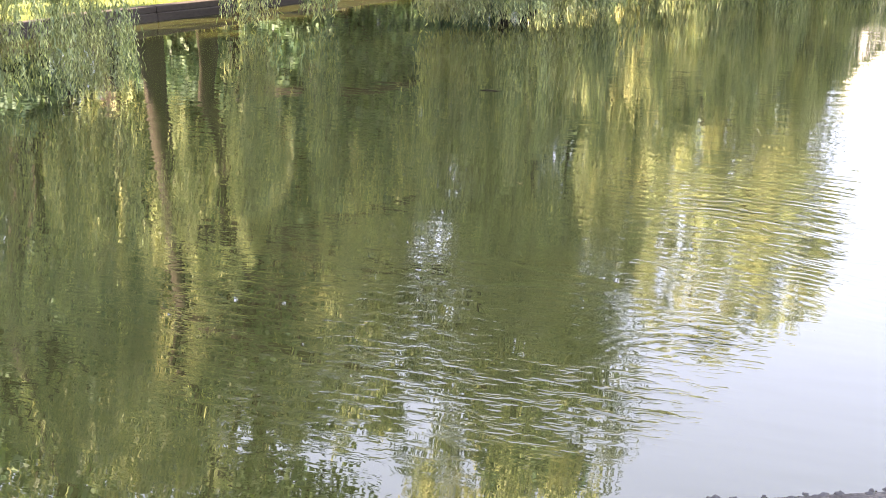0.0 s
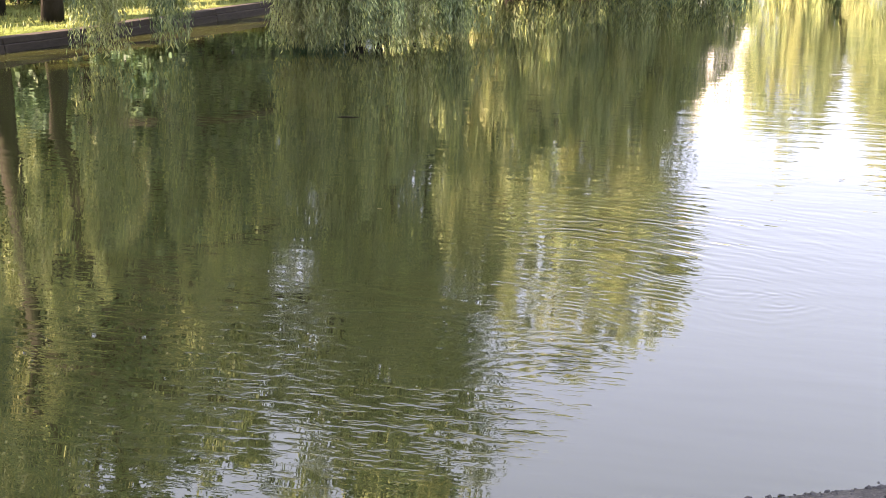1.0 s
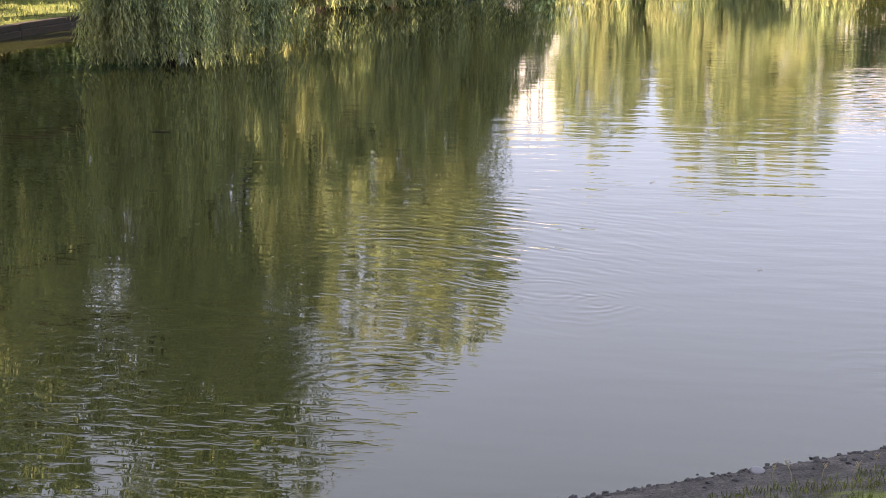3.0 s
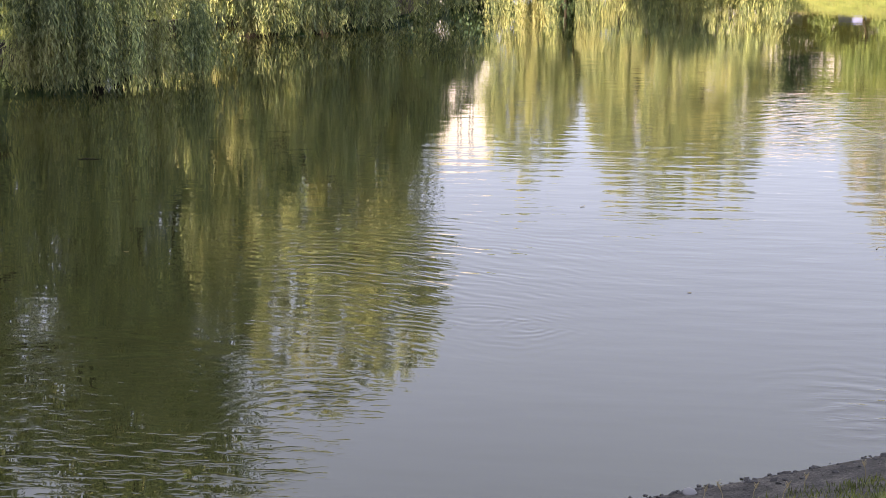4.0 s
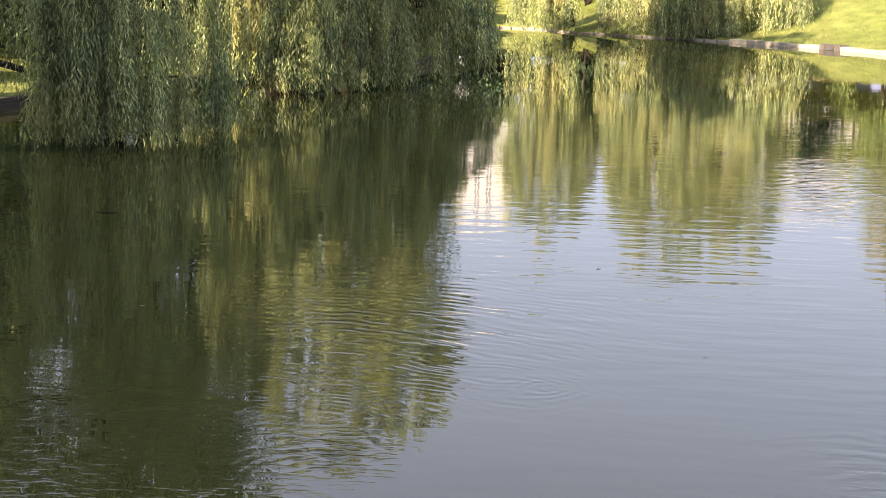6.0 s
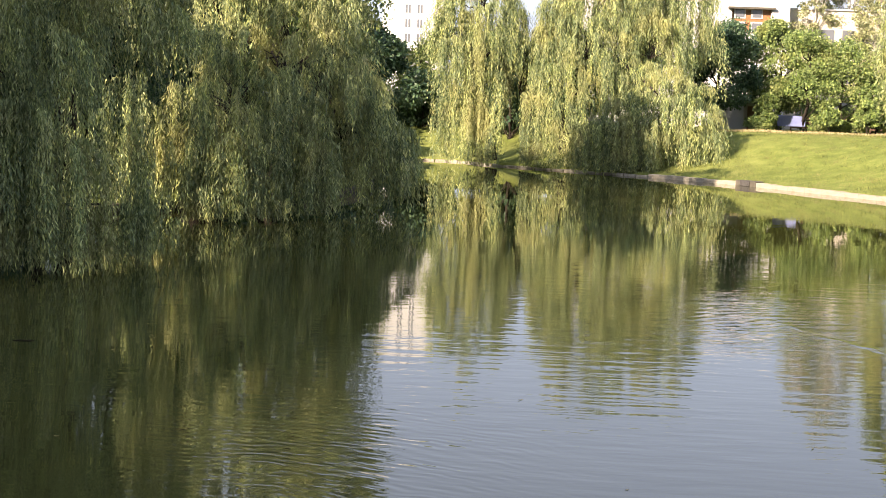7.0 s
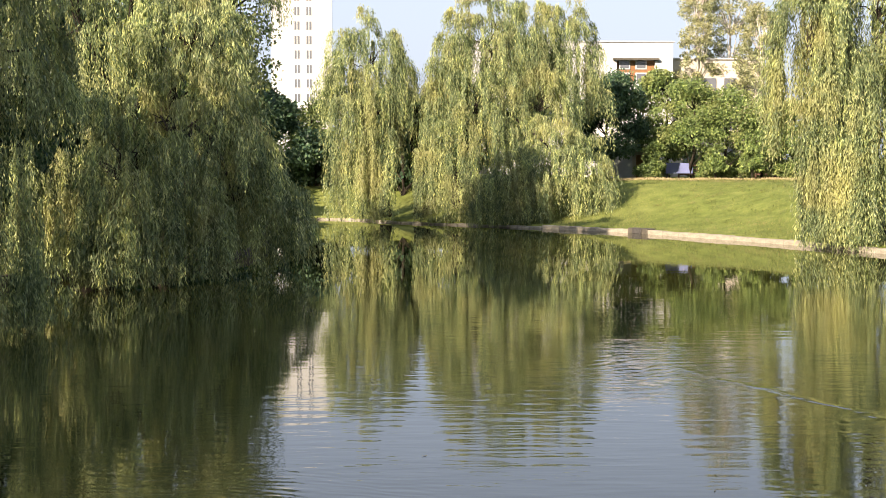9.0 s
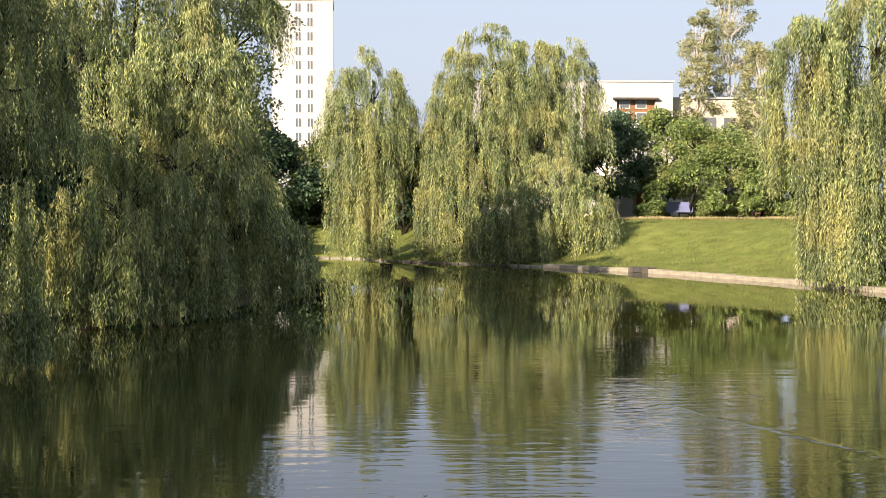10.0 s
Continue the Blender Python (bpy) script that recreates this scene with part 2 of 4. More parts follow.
def bent(a, b, steps, wobble, rng, lift=0.0):
    a, b = np.array(a, float), np.array(b, float)
    out = []
    for i in range(steps + 1):
        s = i / steps
        p = a + (b - a) * s + np.array([0, 0, lift * math.sin(math.pi * s)])
        if 0 < i < steps:
            p = p + rng.normal(0, wobble, 3)
        out.append(tuple(p))
    return out


# ---- the pond's outline, anticlockwise from the near bank ----
SHORE = [(-16, 3), (-10, 6), (-5, 8.5), (-0.3, 11.1), (2.2, 12.5), (7, 15.3), (14, 20), (23, 28), (30, 39), (31, 52), (27, 64), (23, 74),
         (20.4, 80.7), (16.2, 88.5), (12.2, 95), (7.1, 100.4), (1.9, 105), (-3.7, 109.5), (-8, 115), (-12, 114), (-13.5, 104), (-12, 92),
         (-9.8, 80), (-10.0, 70), (-14, 61.5), (-17.6, 54), (-20.2, 45.9), (-21.7, 38.5), (-23, 33.9), (-25, 26), (-26, 16), (-24, 7)]


def closed_spline(points, per):
    pts = np.array(points, float)
    out = []
    for i in range(len(pts)):
        p0, p1, p2, p3 = (pts[(i + k) % len(pts)] for k in (-1, 0, 1, 2))
        for s in np.arange(per) / per:
            out.append(0.5 * (2 * p1 + (p2 - p0) * s + (2 * p0 - 5 * p1 + 4 * p2 - p3) * s * s + (3 * p1 - p0 - 3 * p2 + p3) * s ** 3))
    return np.array(out)


OUTLINE = closed_spline(SHORE, 5)


def shore_distance(x, y):
    """Metres outside the pond (negative inside), for arrays."""
    x, y = np.asarray(x, float), np.asarray(y, float)
    best = np.full(x.shape, 1e9)
    inside = np.zeros(x.shape, bool)
    a, b = OUTLINE, np.roll(OUTLINE, -1, 0)
    for (ax, ay), (bx, by) in zip(a, b):
        dx, dy = bx - ax, by - ay
        s = np.clip(((x - ax) * dx + (y - ay) * dy) / (dx * dx + dy * dy), 0, 1)
        best = np.minimum(best, np.hypot(x - ax - s * dx, y - ay - s * dy))
        hit = (ay > y) != (by > y)
        if by != ay:
            inside ^= hit & (x < ax + (y - ay) * dx / dy)
    return np.where(inside, -best, best)


def ground_height(x, y):
    x, y = np.asarray(x, float), np.asarray(y, float)
    d = shore_distance(x, y)
    near = np.clip((30 - y) / 14, 0, 1) * np.clip((x + 26) / 8, 0, 1)   # the embankment under the viewer
    left = np.clip((-6 - x) / 8, 0, 1) * np.clip((105 - y) / 10, 0, 1) * (1 - near)
    sm = lambda t: t * t * (3 - 2 * t)
    far_h = 0.24 + 2.96 * sm(np.clip(d / 15, 0, 1))
    near_h = 0.12 + 3.2 * np.clip((d - 0.5) / 9.5, 0, 1)
    left_h = 0.42 + 1.6 * sm(np.clip(d / 25, 0, 1))
    h = far_h * (1 - near) * (1 - left) + near_h * near + left_h * left
    bumps = 0.05 * np.sin(x * 0.9 + 1.3 * np.sin(y * 0.53)) * np.sin(y * 0.7 + x * 0.21)
    h = h + np.where(d > 1.0, bumps * np.clip((d - 1) / 3, 0, 1), 0)
    walled = np.where(d > 0.25, h, -0.6)
    beach = np.where(d > 0.5, h, np.clip(d * 0.3, -0.6, 0.15) - 0.015)
    return np.where(near > 0.5, np.minimum(beach, h + 0.2), walled)


def on_ground(x, y):
    return float(ground_height(np.array([x]), np.array([y]))[0])


def spaced(fine0, fine1, step, reach):
    """Coordinates: even in the middle, widening outwards."""
    c = list(np.arange(fine0, fine1 + 1e-6, step))
    s = step
    while c[-1] < reach:
        s *= 1.25
        c.append(c[-1] + s)
    s = step
    while c[0] > -reach:
        s *= 1.25
        c.insert(0, c[0] - s)
    return np.array(c)


def build_ground():
    xs, ys = spaced(-30, 34, 0.5, 2500), spaced(3, 120, 0.6, 2500)
    gx, gy = np.meshgrid(xs, ys)
    z = ground_height(gx.ravel(), gy.ravel())
    v = np.stack([gx.ravel(), gy.ravel(), z], 1)
    w = len(xs)
    i = (np.arange(len(ys) - 1)[:, None] * w + np.arange(w - 1)[None]).ravel()
    f = np.stack([i, i + 1, i + 1 + w, i + w], 1)
    g = mesh_from("ground", v, f, GROUND, smooth=True)
    dist = shore_distance(v[:, 0], v[:, 1])
    bare = np.clip((2.6 - dist) / 1.7, 0, 1) * (v[:, 1] < 24)
    g.data.attributes.new("bare_soil", "FLOAT", "POINT").data.foreach_set("value", bare.astype(np.float32))
    tagged(g, "sunlit green grass banks sloping down to the pond", "ground", kind="structure")


build_ground()

# ---- ripples on the pond ----
RINGS = [  # centre, wave length, middle of the patch, its reach, height
    (-5.5, 11.0, 0.24, -2.9, 19.6, 2.4, 0.0023), (-4.6, 9.0, 0.17, -2.6, 17.6, 1.8, 0.0016), (-3.0, 13.0, 0.22, -3.4, 13.9, 0.8, 0.001),
    (-0.9, 16.4, 0.18, -1.0, 16.3, 0.7, 0.0012), (2.6, 13.4, 0.28, 3.0, 14.2, 1.0, 0.003), (8.0, 29.0, 0.45, 5.4, 33.5, 2.2, 0.003)]
CHOPS = [(-3.4, 11.7, 0.7, 0.022), (-2.9, 13.6, 0.5, 0.02), (-5.2, 11.6, 1.3, 0.005), (-5.8, 14.6, 1.8, 0.003), (-7.5, 13.0, 2.5, 0.002), (3.3, 13.8, 0.9, 0.006), (5.1, 31.5, 2.0, 0.006), (5.2, 36.5, 1.6, 0.005)]
WAKES = [(8.5, 27.1, 5.2, 34.5, 0.12, 0.02), (-4.1, 15.0, -8.2, 13.7, 0.07, 0.006), (-4.1, 15.1, -8.0, 15.6, 0.06, 0.004)]   # from the head back, width, height
WATER = water_material(RINGS, CHOPS, WAKES)


def build_water():
    bm = bmesh.new()
    vs = [bm.verts.new((x, y, 0)) for x, y in OUTLINE]
    c = np.mean(OUTLINE, 0)
    for v in vs:                      # reach a little under the kerbs
        d = Vector((v.co.x - c[0], v.co.y - c[1], 0)).normalized()
        v.co += d * 0.2
    f = bm.faces.new(vs)
    if f.normal.z < 0:
        f.normal_flip()
    bmesh.ops.triangulate(bm, faces=[f])
    w = part("water", bm, WATER)
    tagged(w, "murky green pond water with ripples and tree reflections", "water", kind="structure")


build_water()


# ---- trees ----
def leaves_mesh(name, pos, axis, length, width, rng, material, parent, tress=None):
    """One narrow four-cornered leaf at each place; tress: the tone of the tress that it hangs on, 0 to 1."""
    n = len(pos)
    side = np.cross(axis, rng.normal(0, 1, (n, 3)))
    side /= np.linalg.norm(side, axis=1, keepdims=True) + 1e-9
    length, width = np.broadcast_to(length, n)[:, None], np.broadcast_to(width, n)[:, None]
    v = np.stack([pos, pos + axis * length * 0.45 + side * width * 0.5, pos + axis * length, pos + axis * length * 0.45 - side * width * 0.5], 1)
    f = np.arange(n * 4).reshape(n, 4)
    ob = mesh_from(name, v.reshape(-1, 3), f, material, parent, kind="stuff")
    tone = np.full(n, 0.5) if tress is None else tress
    ob.data.attributes.new("tress", "FLOAT", "POINT").data.foreach_set("value", np.repeat(tone, 4).astype(np.float32))
    return ob


def strands(rng, origins, outs, lengths, per, spread, step, floor):
    """Leaf places and directions down hanging twigs: origins, outward ways, lengths; per twigs each."""
    step *= 1.15
    o = np.repeat(origins, per, 0) + rng.normal(0, 1, (len(origins) * per, 3)) * np.array([spread, spread, spread * 0.6])
    out = np.repeat(outs, per, 0) * rng.uniform(0.1, 1.0, (len(o), 1))
    ln = np.repeat(lengths, per) * rng.uniform(0.55, 1.08, len(o))
    ln = np.minimum(ln, np.maximum(o[:, 2] - floor - rng.exponential(0.25, len(o)), 0.2))
    cnt = np.maximum((ln / step).astype(int), 1)
    idx = np.repeat(np.arange(len(o)), cnt)
    first = np.repeat(np.cumsum(cnt) - cnt, cnt)
    s = (np.arange(len(idx)) - first + rng.uniform(0, 1, len(idx))) * step
    ph = rng.uniform(0, 6.28, len(o))[idx]
    sway = 0.05 * np.sin(s * 1.7 + ph) * np.minimum(s, 1.5)
    p = o[idx] + out[idx] * (0.75 * (1 - np.exp(-s / 0.7)))[:, None]
    p[:, 2] += 0.25 * np.sin(np.minimum(s / 0.6, 3.14)) * np.linalg.norm(out[idx], axis=1) - s
    p[:, 0] += sway + rng.normal(0, 0.02, len(idx))
    p[:, 1] += rng.normal(0, 0.02, len(idx)) + sway * np.cos(ph)
    ax = rng.normal(0, 0.38, (len(idx), 3))
    ax[:, 2] = -1
    ax[:, :2] += out[idx][:, :2] * 0.3
    ax /= np.linalg.norm(ax, axis=1, keepdims=True)
    keep = p[:, 2] > floor - 0.02
    tone = np.repeat(rng.beta(2, 2, len(origins)), per)[idx]
    return p[keep], ax[keep], tone[keep]


def willow(seed, base, trunks, lobes, material, leaf, step, label, floor=0.06, curtains=()):
    """A weeping willow. trunks: foot, head, radius. lobes: centre x, y, z, radii x, y, z, tresses, longest fall, twigs a tress. curtains: x, y to x, y, lowest and highest spring, tresses, twigs; they hang to the floor."""
    rng = np.random.default_rng(seed)
    bx, by = base
    bz = on_ground(bx, by)
    tree = empty("willow_tree", bx, by, bz, label=label, category="tree", group="weeping willows")
    off = np.array([bx, by, bz])
    for foot, head, r in trunks:
        bm = bmesh.new()
        foot = np.array([foot[0], foot[1], on_ground(*foot) - 0.15]) - off
        head = np.array(head) - off
        pts = bent(foot, head, 6, 0.12, rng)
        tube(bm, pts, [r * (1.5 - 0.9 * (i / 6) ** 0.6) for i in range(7)], 10)
        part("trunk", bm, BARK, tree, smooth=True)
    heads = [np.array(h) - off for _, h, _ in trunks]
    hung = []
    for cx, cy, cz, rx, ry, rz, count, fall, per in lobes:
        count = round(count * 0.7)
        c = np.array([cx, cy, cz]) - off
        h = min(heads, key=lambda q: np.linalg.norm(q - c))
        bm = bmesh.new()
        tube(bm, bent(h - np.array([0, 0, 0.5]), c, 4, 0.2, rng, 0.6), [0.16, 0.13, 0.1, 0.08, 0.06], 7)
        for _ in range(7):
            a = rng.uniform(0, 6.28)
            e = rng.uniform(0.0, 1.2)
            tip = c + np.array([rx * math.cos(a) * math.cos(e), ry * math.sin(a) * math.cos(e), rz * math.sin(e)]) * 0.42
            tube(bm, bent(c, tip, 4, 0.15, rng, 0.15), [0.07, 0.055, 0.04, 0.03, 0.015], 5)
        part("limb", bm, BARK, tree, smooth=True)
        # boughs spread evenly over the dome, each ending in a small arching cascade
        k = max(7, count // 8)
        i = np.arange(k)
        se = -0.35 + 1.33 * (i + 0.5) / k + rng.normal(0, 0.05, k)
        ke = np.arcsin(np.clip(se, -0.4, 0.99))
        ka = i * 2.39996 + rng.normal(0, 0.25, k)
        kd = np.stack([np.cos(ka) * np.cos(ke), np.sin(ka) * np.cos(ke), np.sin(ke)], 1)
        reach = rng.uniform(0.72, 1.0, k)
        size = rng.uniform(0.6, 1.25, k)
        pick = rng.integers(0, k, count)
        u = rng.uniform(0.0, 1.0, count)
        tip = kd[pick] * reach[pick][:, None] * np.array([rx, ry, rz])
        level = np.stack([np.cos(ka), np.sin(ka), np.zeros(k)], 1)[pick]
        side = np.stack([-level[:, 1], level[:, 0], level[:, 2]], 1)
        sp = np.clip(0.12 * (rx + ry), 0.25, 0.7)
        across = rng.normal(0, 1, count) * size[pick]
        o = c + tip + level * ((u - 0.75) * 1.6 * sp * size[pick])[:, None] + side * (across * sp)[:, None]
        o[:, 2] += sp * (0.55 * np.sin(u * 2.8) - 0.35 * np.abs(across) - 0.25 * u)
        out = level * (0.25 + 0.75 * u)[:, None] + side * (across * 0.35)[:, None] + rng.normal(0, 0.08, (count, 3))
        ln = fall * (0.95 - 0.55 * np.maximum(0, np.sin(ke[pick]))) * rng.uniform(0.55, 1.0, k)[pick] * rng.uniform(0.6, 1.0, count)
        hung.append(strands(rng, o, out, ln, round(per * 1.4), 0.03 + 0.28 * leaf, step, floor - bz))
        # the shaded inside of the dome
        m = max(6, count // 7)
        d = rng.normal(0, 1, (m, 3))
        d /= np.linalg.norm(d, axis=1, keepdims=True)
        hung.append(strands(rng, c + d * np.array([rx, ry, rz]) * rng.uniform(0.3, 0.62, (m, 1)), d * 0.3, np.full(m, fall * 0.7), per, 0.3, step, floor - bz))
    for x0, y0, x1, y1, lo, hi, count, per in curtains:
        count = round(count * 0.75)
        u = rng.uniform(0, 1, count)
        o = np.stack([x0 + (x1 - x0) * u + rng.normal(0, 0.25, count), y0 + (y1 - y0) * u + rng.normal(0, 0.35, count), rng.uniform(lo, hi, count)], 1) - off
        hung.append(strands(rng, o, rng.normal(0, 0.4, (count, 3)) * np.array([1, 1, 0]), o[:, 2] + bz - floor + 0.3, round(per * 1.3), 0.03 + 0.28 * leaf, step, floor - bz))
    p, ax, tone = (np.concatenate(q) for q in zip(*hung))
    n = len(p)
    leaves_mesh("crown", p, ax, rng.uniform(0.8, 1.35, n) * leaf, rng.uniform(0.8, 1.2, n) * leaf * 0.2, rng, material, tree, tone)
    return tree


def broad_tree(seed, x, y, height, crown, clear, material, leaf, count, label, name="tree", group="trees behind the pond", clump=(16, 0.28, 0.5), girth=1.0, bark=None):
    """An upright leafy tree: trunk, limbs, uneven clumps of leaves."""
    rng = np.random.default_rng(seed)
    bz = on_ground(x, y)
    tree = empty(name, x, y, bz, label=label, category="tree", group=group)
    bm = bmesh.new()
    top = (rng.normal(0, 0.2), rng.normal(0, 0.2), height * 0.85)
    pts = bent((0, 0, -0.15), top, 6, 0.05 * crown * 0.5, rng)
    tube(bm, pts, [girth * height * 0.017 * (1.3 - 1.1 * i / 6) for i in range(7)], 8)
    clumps = []
    for i in range(clump[0]):
        a, u = i * 2.4 + rng.uniform(-0.4, 0.4), rng.uniform(0.02, 1)
        z = clear + (height - clear) * (0.08 + 0.86 * u)
        w = crown * math.sqrt(max(0.05, 1 - (2 * u - 0.85) ** 2 / 1.5)) * rng.uniform(0.4, 0.85)
        tip = np.array([w * math.cos(a), w * math.sin(a), z])
        s = max(clear * 0.9, z - w * 0.7) / height
        k = min(int(s * 7), 5)
        tube(bm, bent(pts[k], tip, 3, 0.08, rng), [girth * height * w2 for w2 in (0.006, 0.005, 0.003, 0.0015)], 5)
        clumps.append((tip, crown * rng.uniform(clump[1], clump[2])))
    part("trunk", bm, bark or BARK, tree, smooth=True)
    pos = []
    for tip, r in clumps:
        m = count // len(clumps)
        d = rng.normal(0, 1, (m, 3))
        d /= np.linalg.norm(d, axis=1, keepdims=True)
        pos.append(tip + d * r * rng.uniform(0.45, 1.05, (m, 1)) * np.array([1.1, 1.1, 0.75]))
    pos = np.concatenate(pos)
    ax = rng.normal(0, 1, pos.shape)
    ax[:, 2] -= 0.5
    ax /= np.linalg.norm(ax, axis=1, keepdims=True)
    leaves_mesh("crown", pos, ax, rng.uniform(0.7, 1.3, len(pos)) * leaf, rng.uniform(0.8, 1.2, len(pos)) * leaf * 0.6, rng, material, tree)
    return tree


def build_trees():
    # golden willow across the water, two crowns and a low skirt over the bank
    willow(11, (-1.6, 112), [((-1.6, 112), (-2.2, 112, 9), 0.5), ((0.6, 112.5), (3, 112, 10), 0.45), ((-4.5, 113), (-6, 111, 9), 0.35)],
           [(-5.9, 109.8, 11.9, 3.7, 3.2, 4.8, 330, 5.5, 12), (-7.4, 109, 9.4, 1.8, 2.0, 3.0, 80, 7, 12), (-5.2, 108.6, 8.2, 1.8, 2.0, 3.4, 80, 7, 12), (-0.9, 110.0, 8.8, 1.8, 2.2, 3.6, 110, 7, 11),
            (3.9, 111, 13.0, 4.4, 4.2, 5.9, 400, 5, 12), (9.4, 111.5, 12.6, 3.3, 3.2, 5.6, 280, 6, 12), (6.9, 110.5, 13.2, 2.6, 2.4, 5.0, 160, 6, 12), (4.2, 111, 15.0, 3.2, 2.6, 3.2, 90, 4, 12), (1.0, 110, 11.6, 2.2, 2.8, 4.6, 110, 6, 12),
            (2.4, 108.2, 8.4, 3.6, 2.4, 4.2, 170, 7, 12), (7.4, 108.6, 8.6, 3.6, 2.4, 4.2, 150, 6, 12), (8.9, 104.2, 4.4, 3.5, 2.2, 3.5, 320, 4.2, 13)],
           WILLOW, 0.255, 0.215, "tall weeping willow with yellow-green strands trailing in the water",
           curtains=[(-8.7, 109.5, -7.2, 109.0, 4, 8, 24, 12), (-6.4, 107.6, -4.2, 107.6, 3, 9, 50, 12), (-2.4, 106.8, 2.6, 105.2, 2.5, 8, 75, 12), (9.6, 103.6, 11.6, 103.8, 1.5, 4, 18, 12)])
    # separate low tree stands in for the golden willow's shaded skirt
    willow(18, (4.4, 106.0), [((4.4, 106.0), (4.6, 104.6, 3.4), 0.2)],
           [(4.9, 102.9, 3.0, 2.9, 1.2, 2.6, 190, 4.0, 13)], WILLOW, 0.25, 0.19, "low willow standing in for the far willow's shaded skirt",
           curtains=[(2.0, 102.8, 7.9, 101.9, 1.0, 3.8, 90, 13)])
    # willow on the sunny bank
    willow(12, (24.5, 80), [((24.5, 80), (24.3, 80, 9), 0.45)],
           [(20.2, 78, 10.6, 2.5, 2.2, 5.2, 210, 7.5, 13), (24.0, 78.6, 12.8, 4.0, 3.2, 5.6, 340, 8, 13), (23, 77.5, 8, 3, 2.5, 4, 150, 7, 13)],
           WILLOW, 0.255, 0.195, "weeping willow with pale yellow-green strands on the grassy bank",
           curtains=[(20.6, 77.4, 23.2, 76.4, 5, 12, 45, 13), (19.4, 77.6, 22.4, 74.8, 3, 9, 80, 13), (22.6, 76, 26, 74, 3.5, 9, 55, 12)])
    # big willow on the walled bank
    willow(13, (-16.5, 65), [((-16.5, 65), (-14, 63, 7), 0.5), ((-14.0, 68), (-10.5, 64, 6), 0.35)],
           [(-10.9, 58.4, 5.9, 3.9, 2.8, 3.0, 190, 3.6, 14), (-12.7, 56.0, 4.2, 3.4, 2.2, 3.8, 100, 5.0, 14),
            (-8.9, 60.6, 3.2, 3.3, 2.2, 2.6, 140, 3.4, 14), (-8.1, 63.5, 2.9, 1.8, 1.7, 2.0, 70, 3.6, 14), (-9.7, 65.0, 6.6, 2.0, 2.0, 2.6, 80, 5, 14),
            (-15.2, 60.5, 10.2, 4.0, 3.4, 4.6, 110, 7, 13), (-13.8, 64.0, 15.0, 4.0, 3.4, 5.4, 240, 5, 12), (-10.8, 67.0, 15.5, 3.0, 2.6, 4.2, 180, 4, 13)],
           WILLOW, 0.22, 0.175, "broad weeping willow leaning over the water from the walled bank",
           curtains=[(-17.2, 56.0, -15.2, 57.0, 1.5, 6, 44, 14), (-12.0, 54.8, -8.9, 57.6, 1.2, 4.5, 60, 14), (-9.0, 57.8, -6.6, 63.5, 1.4, 3.2, 22, 13),
                     (-14.0, 52.8, -10.4, 54.9, 0.6, 3.6, 120, 14), (-13.8, 53.4, -12.0, 54.2, 3, 6.0, 24, 14), (-17.2, 49.6, -14.6, 51.8, 1.0, 6.0, 26, 13)])
    willow(20, (-16.5, 67.5), [((-16.5, 67.5), (-12, 63.5, 8), 0.35)], [(-10.6, 59.8, 9.8, 3.2, 2.6, 2.5, 270, 2.4, 14)],
           WILLOW, 0.22, 0.165, "willow with a full golden-green crown among the others")
    # nearest willow, shaded, with strands down to the water
    shaded = willow(14, (-22, 47), [((-25.5, 48), (-25.0, 47.5, 7), 0.3), ((-23.9, 38), (-23.2, 37.8, 7.5), 0.26)],
           [(-12.6, 39.8, 7.8, 2.7, 2.6, 3.6, 75, 4.0, 14), (-14.4, 37.2, 4.4, 2.2, 1.6, 4.0, 100, 6.0, 14),
            (-15.0, 38.5, 8.0, 3.0, 2.6, 4.6, 110, 6, 14), (-17.5, 41, 8.5, 3.6, 3.2, 4.2, 50, 6, 12), (-20.5, 36, 8.0, 3.2, 3.0, 3.7, 40, 4.2, 12), (-23.0, 36.0, 6.4, 2.4, 2.2, 2.6, 80, 3.6, 12)],
           WILLOW, 0.165, 0.145, "weeping willow in shade trailing dense strands into the pond",
           curtains=[(-15.5, 36.6, -13.2, 37.0, 0.9, 6.0, 40, 15), (-14.0, 37.8, -11.0, 41.0, 0.5, 2.2, 95, 14), (-13.2, 38.6, -10.9, 40.4, 2.0, 5, 8, 14),
                     (-15.5, 35.9, -13.2, 36.5, 0.9, 6.0, 70, 15), (-20.1, 33.1, -19.2, 33.7, 1.5, 6.0, 20, 14), (-18.8, 35.0, -18.0, 35.5, 1.5, 6.0, 18, 14)])
    bm = bmesh.new()
    tube(bm, [(-1.5, -8.0, 2.4), (3.5, -8.9, 1.9), (6.8, -9.3, 1.15), (8.2, -9.0, 1.3), (9.6, -8.4, 1.35)], [0.16, 0.12, 0.08, 0.06, 0.03], 7)
    part("bough", bm, BARK, shaded, "dark bare bough reaching over the water", smooth=True)
    # willow by the wall, its strands hang free
    willow(15, (-26.5, 28), [((-27.5, 28), (-26.3, 28, 7), 0.3)],
           [(-19.0, 23.4, 5.5, 2.2, 1.8, 3.2, 60, 4.5, 14), (-23.5, 27, 8.5, 3.8, 3.6, 3.8, 100, 4.5, 12)],
           WILLOW, 0.125, 0.105, "weeping willow hanging low beside the concrete wall",
           curtains=[(-18.9, 21.9, -16.2, 23.0, 0.8, 4.5, 70, 13)])
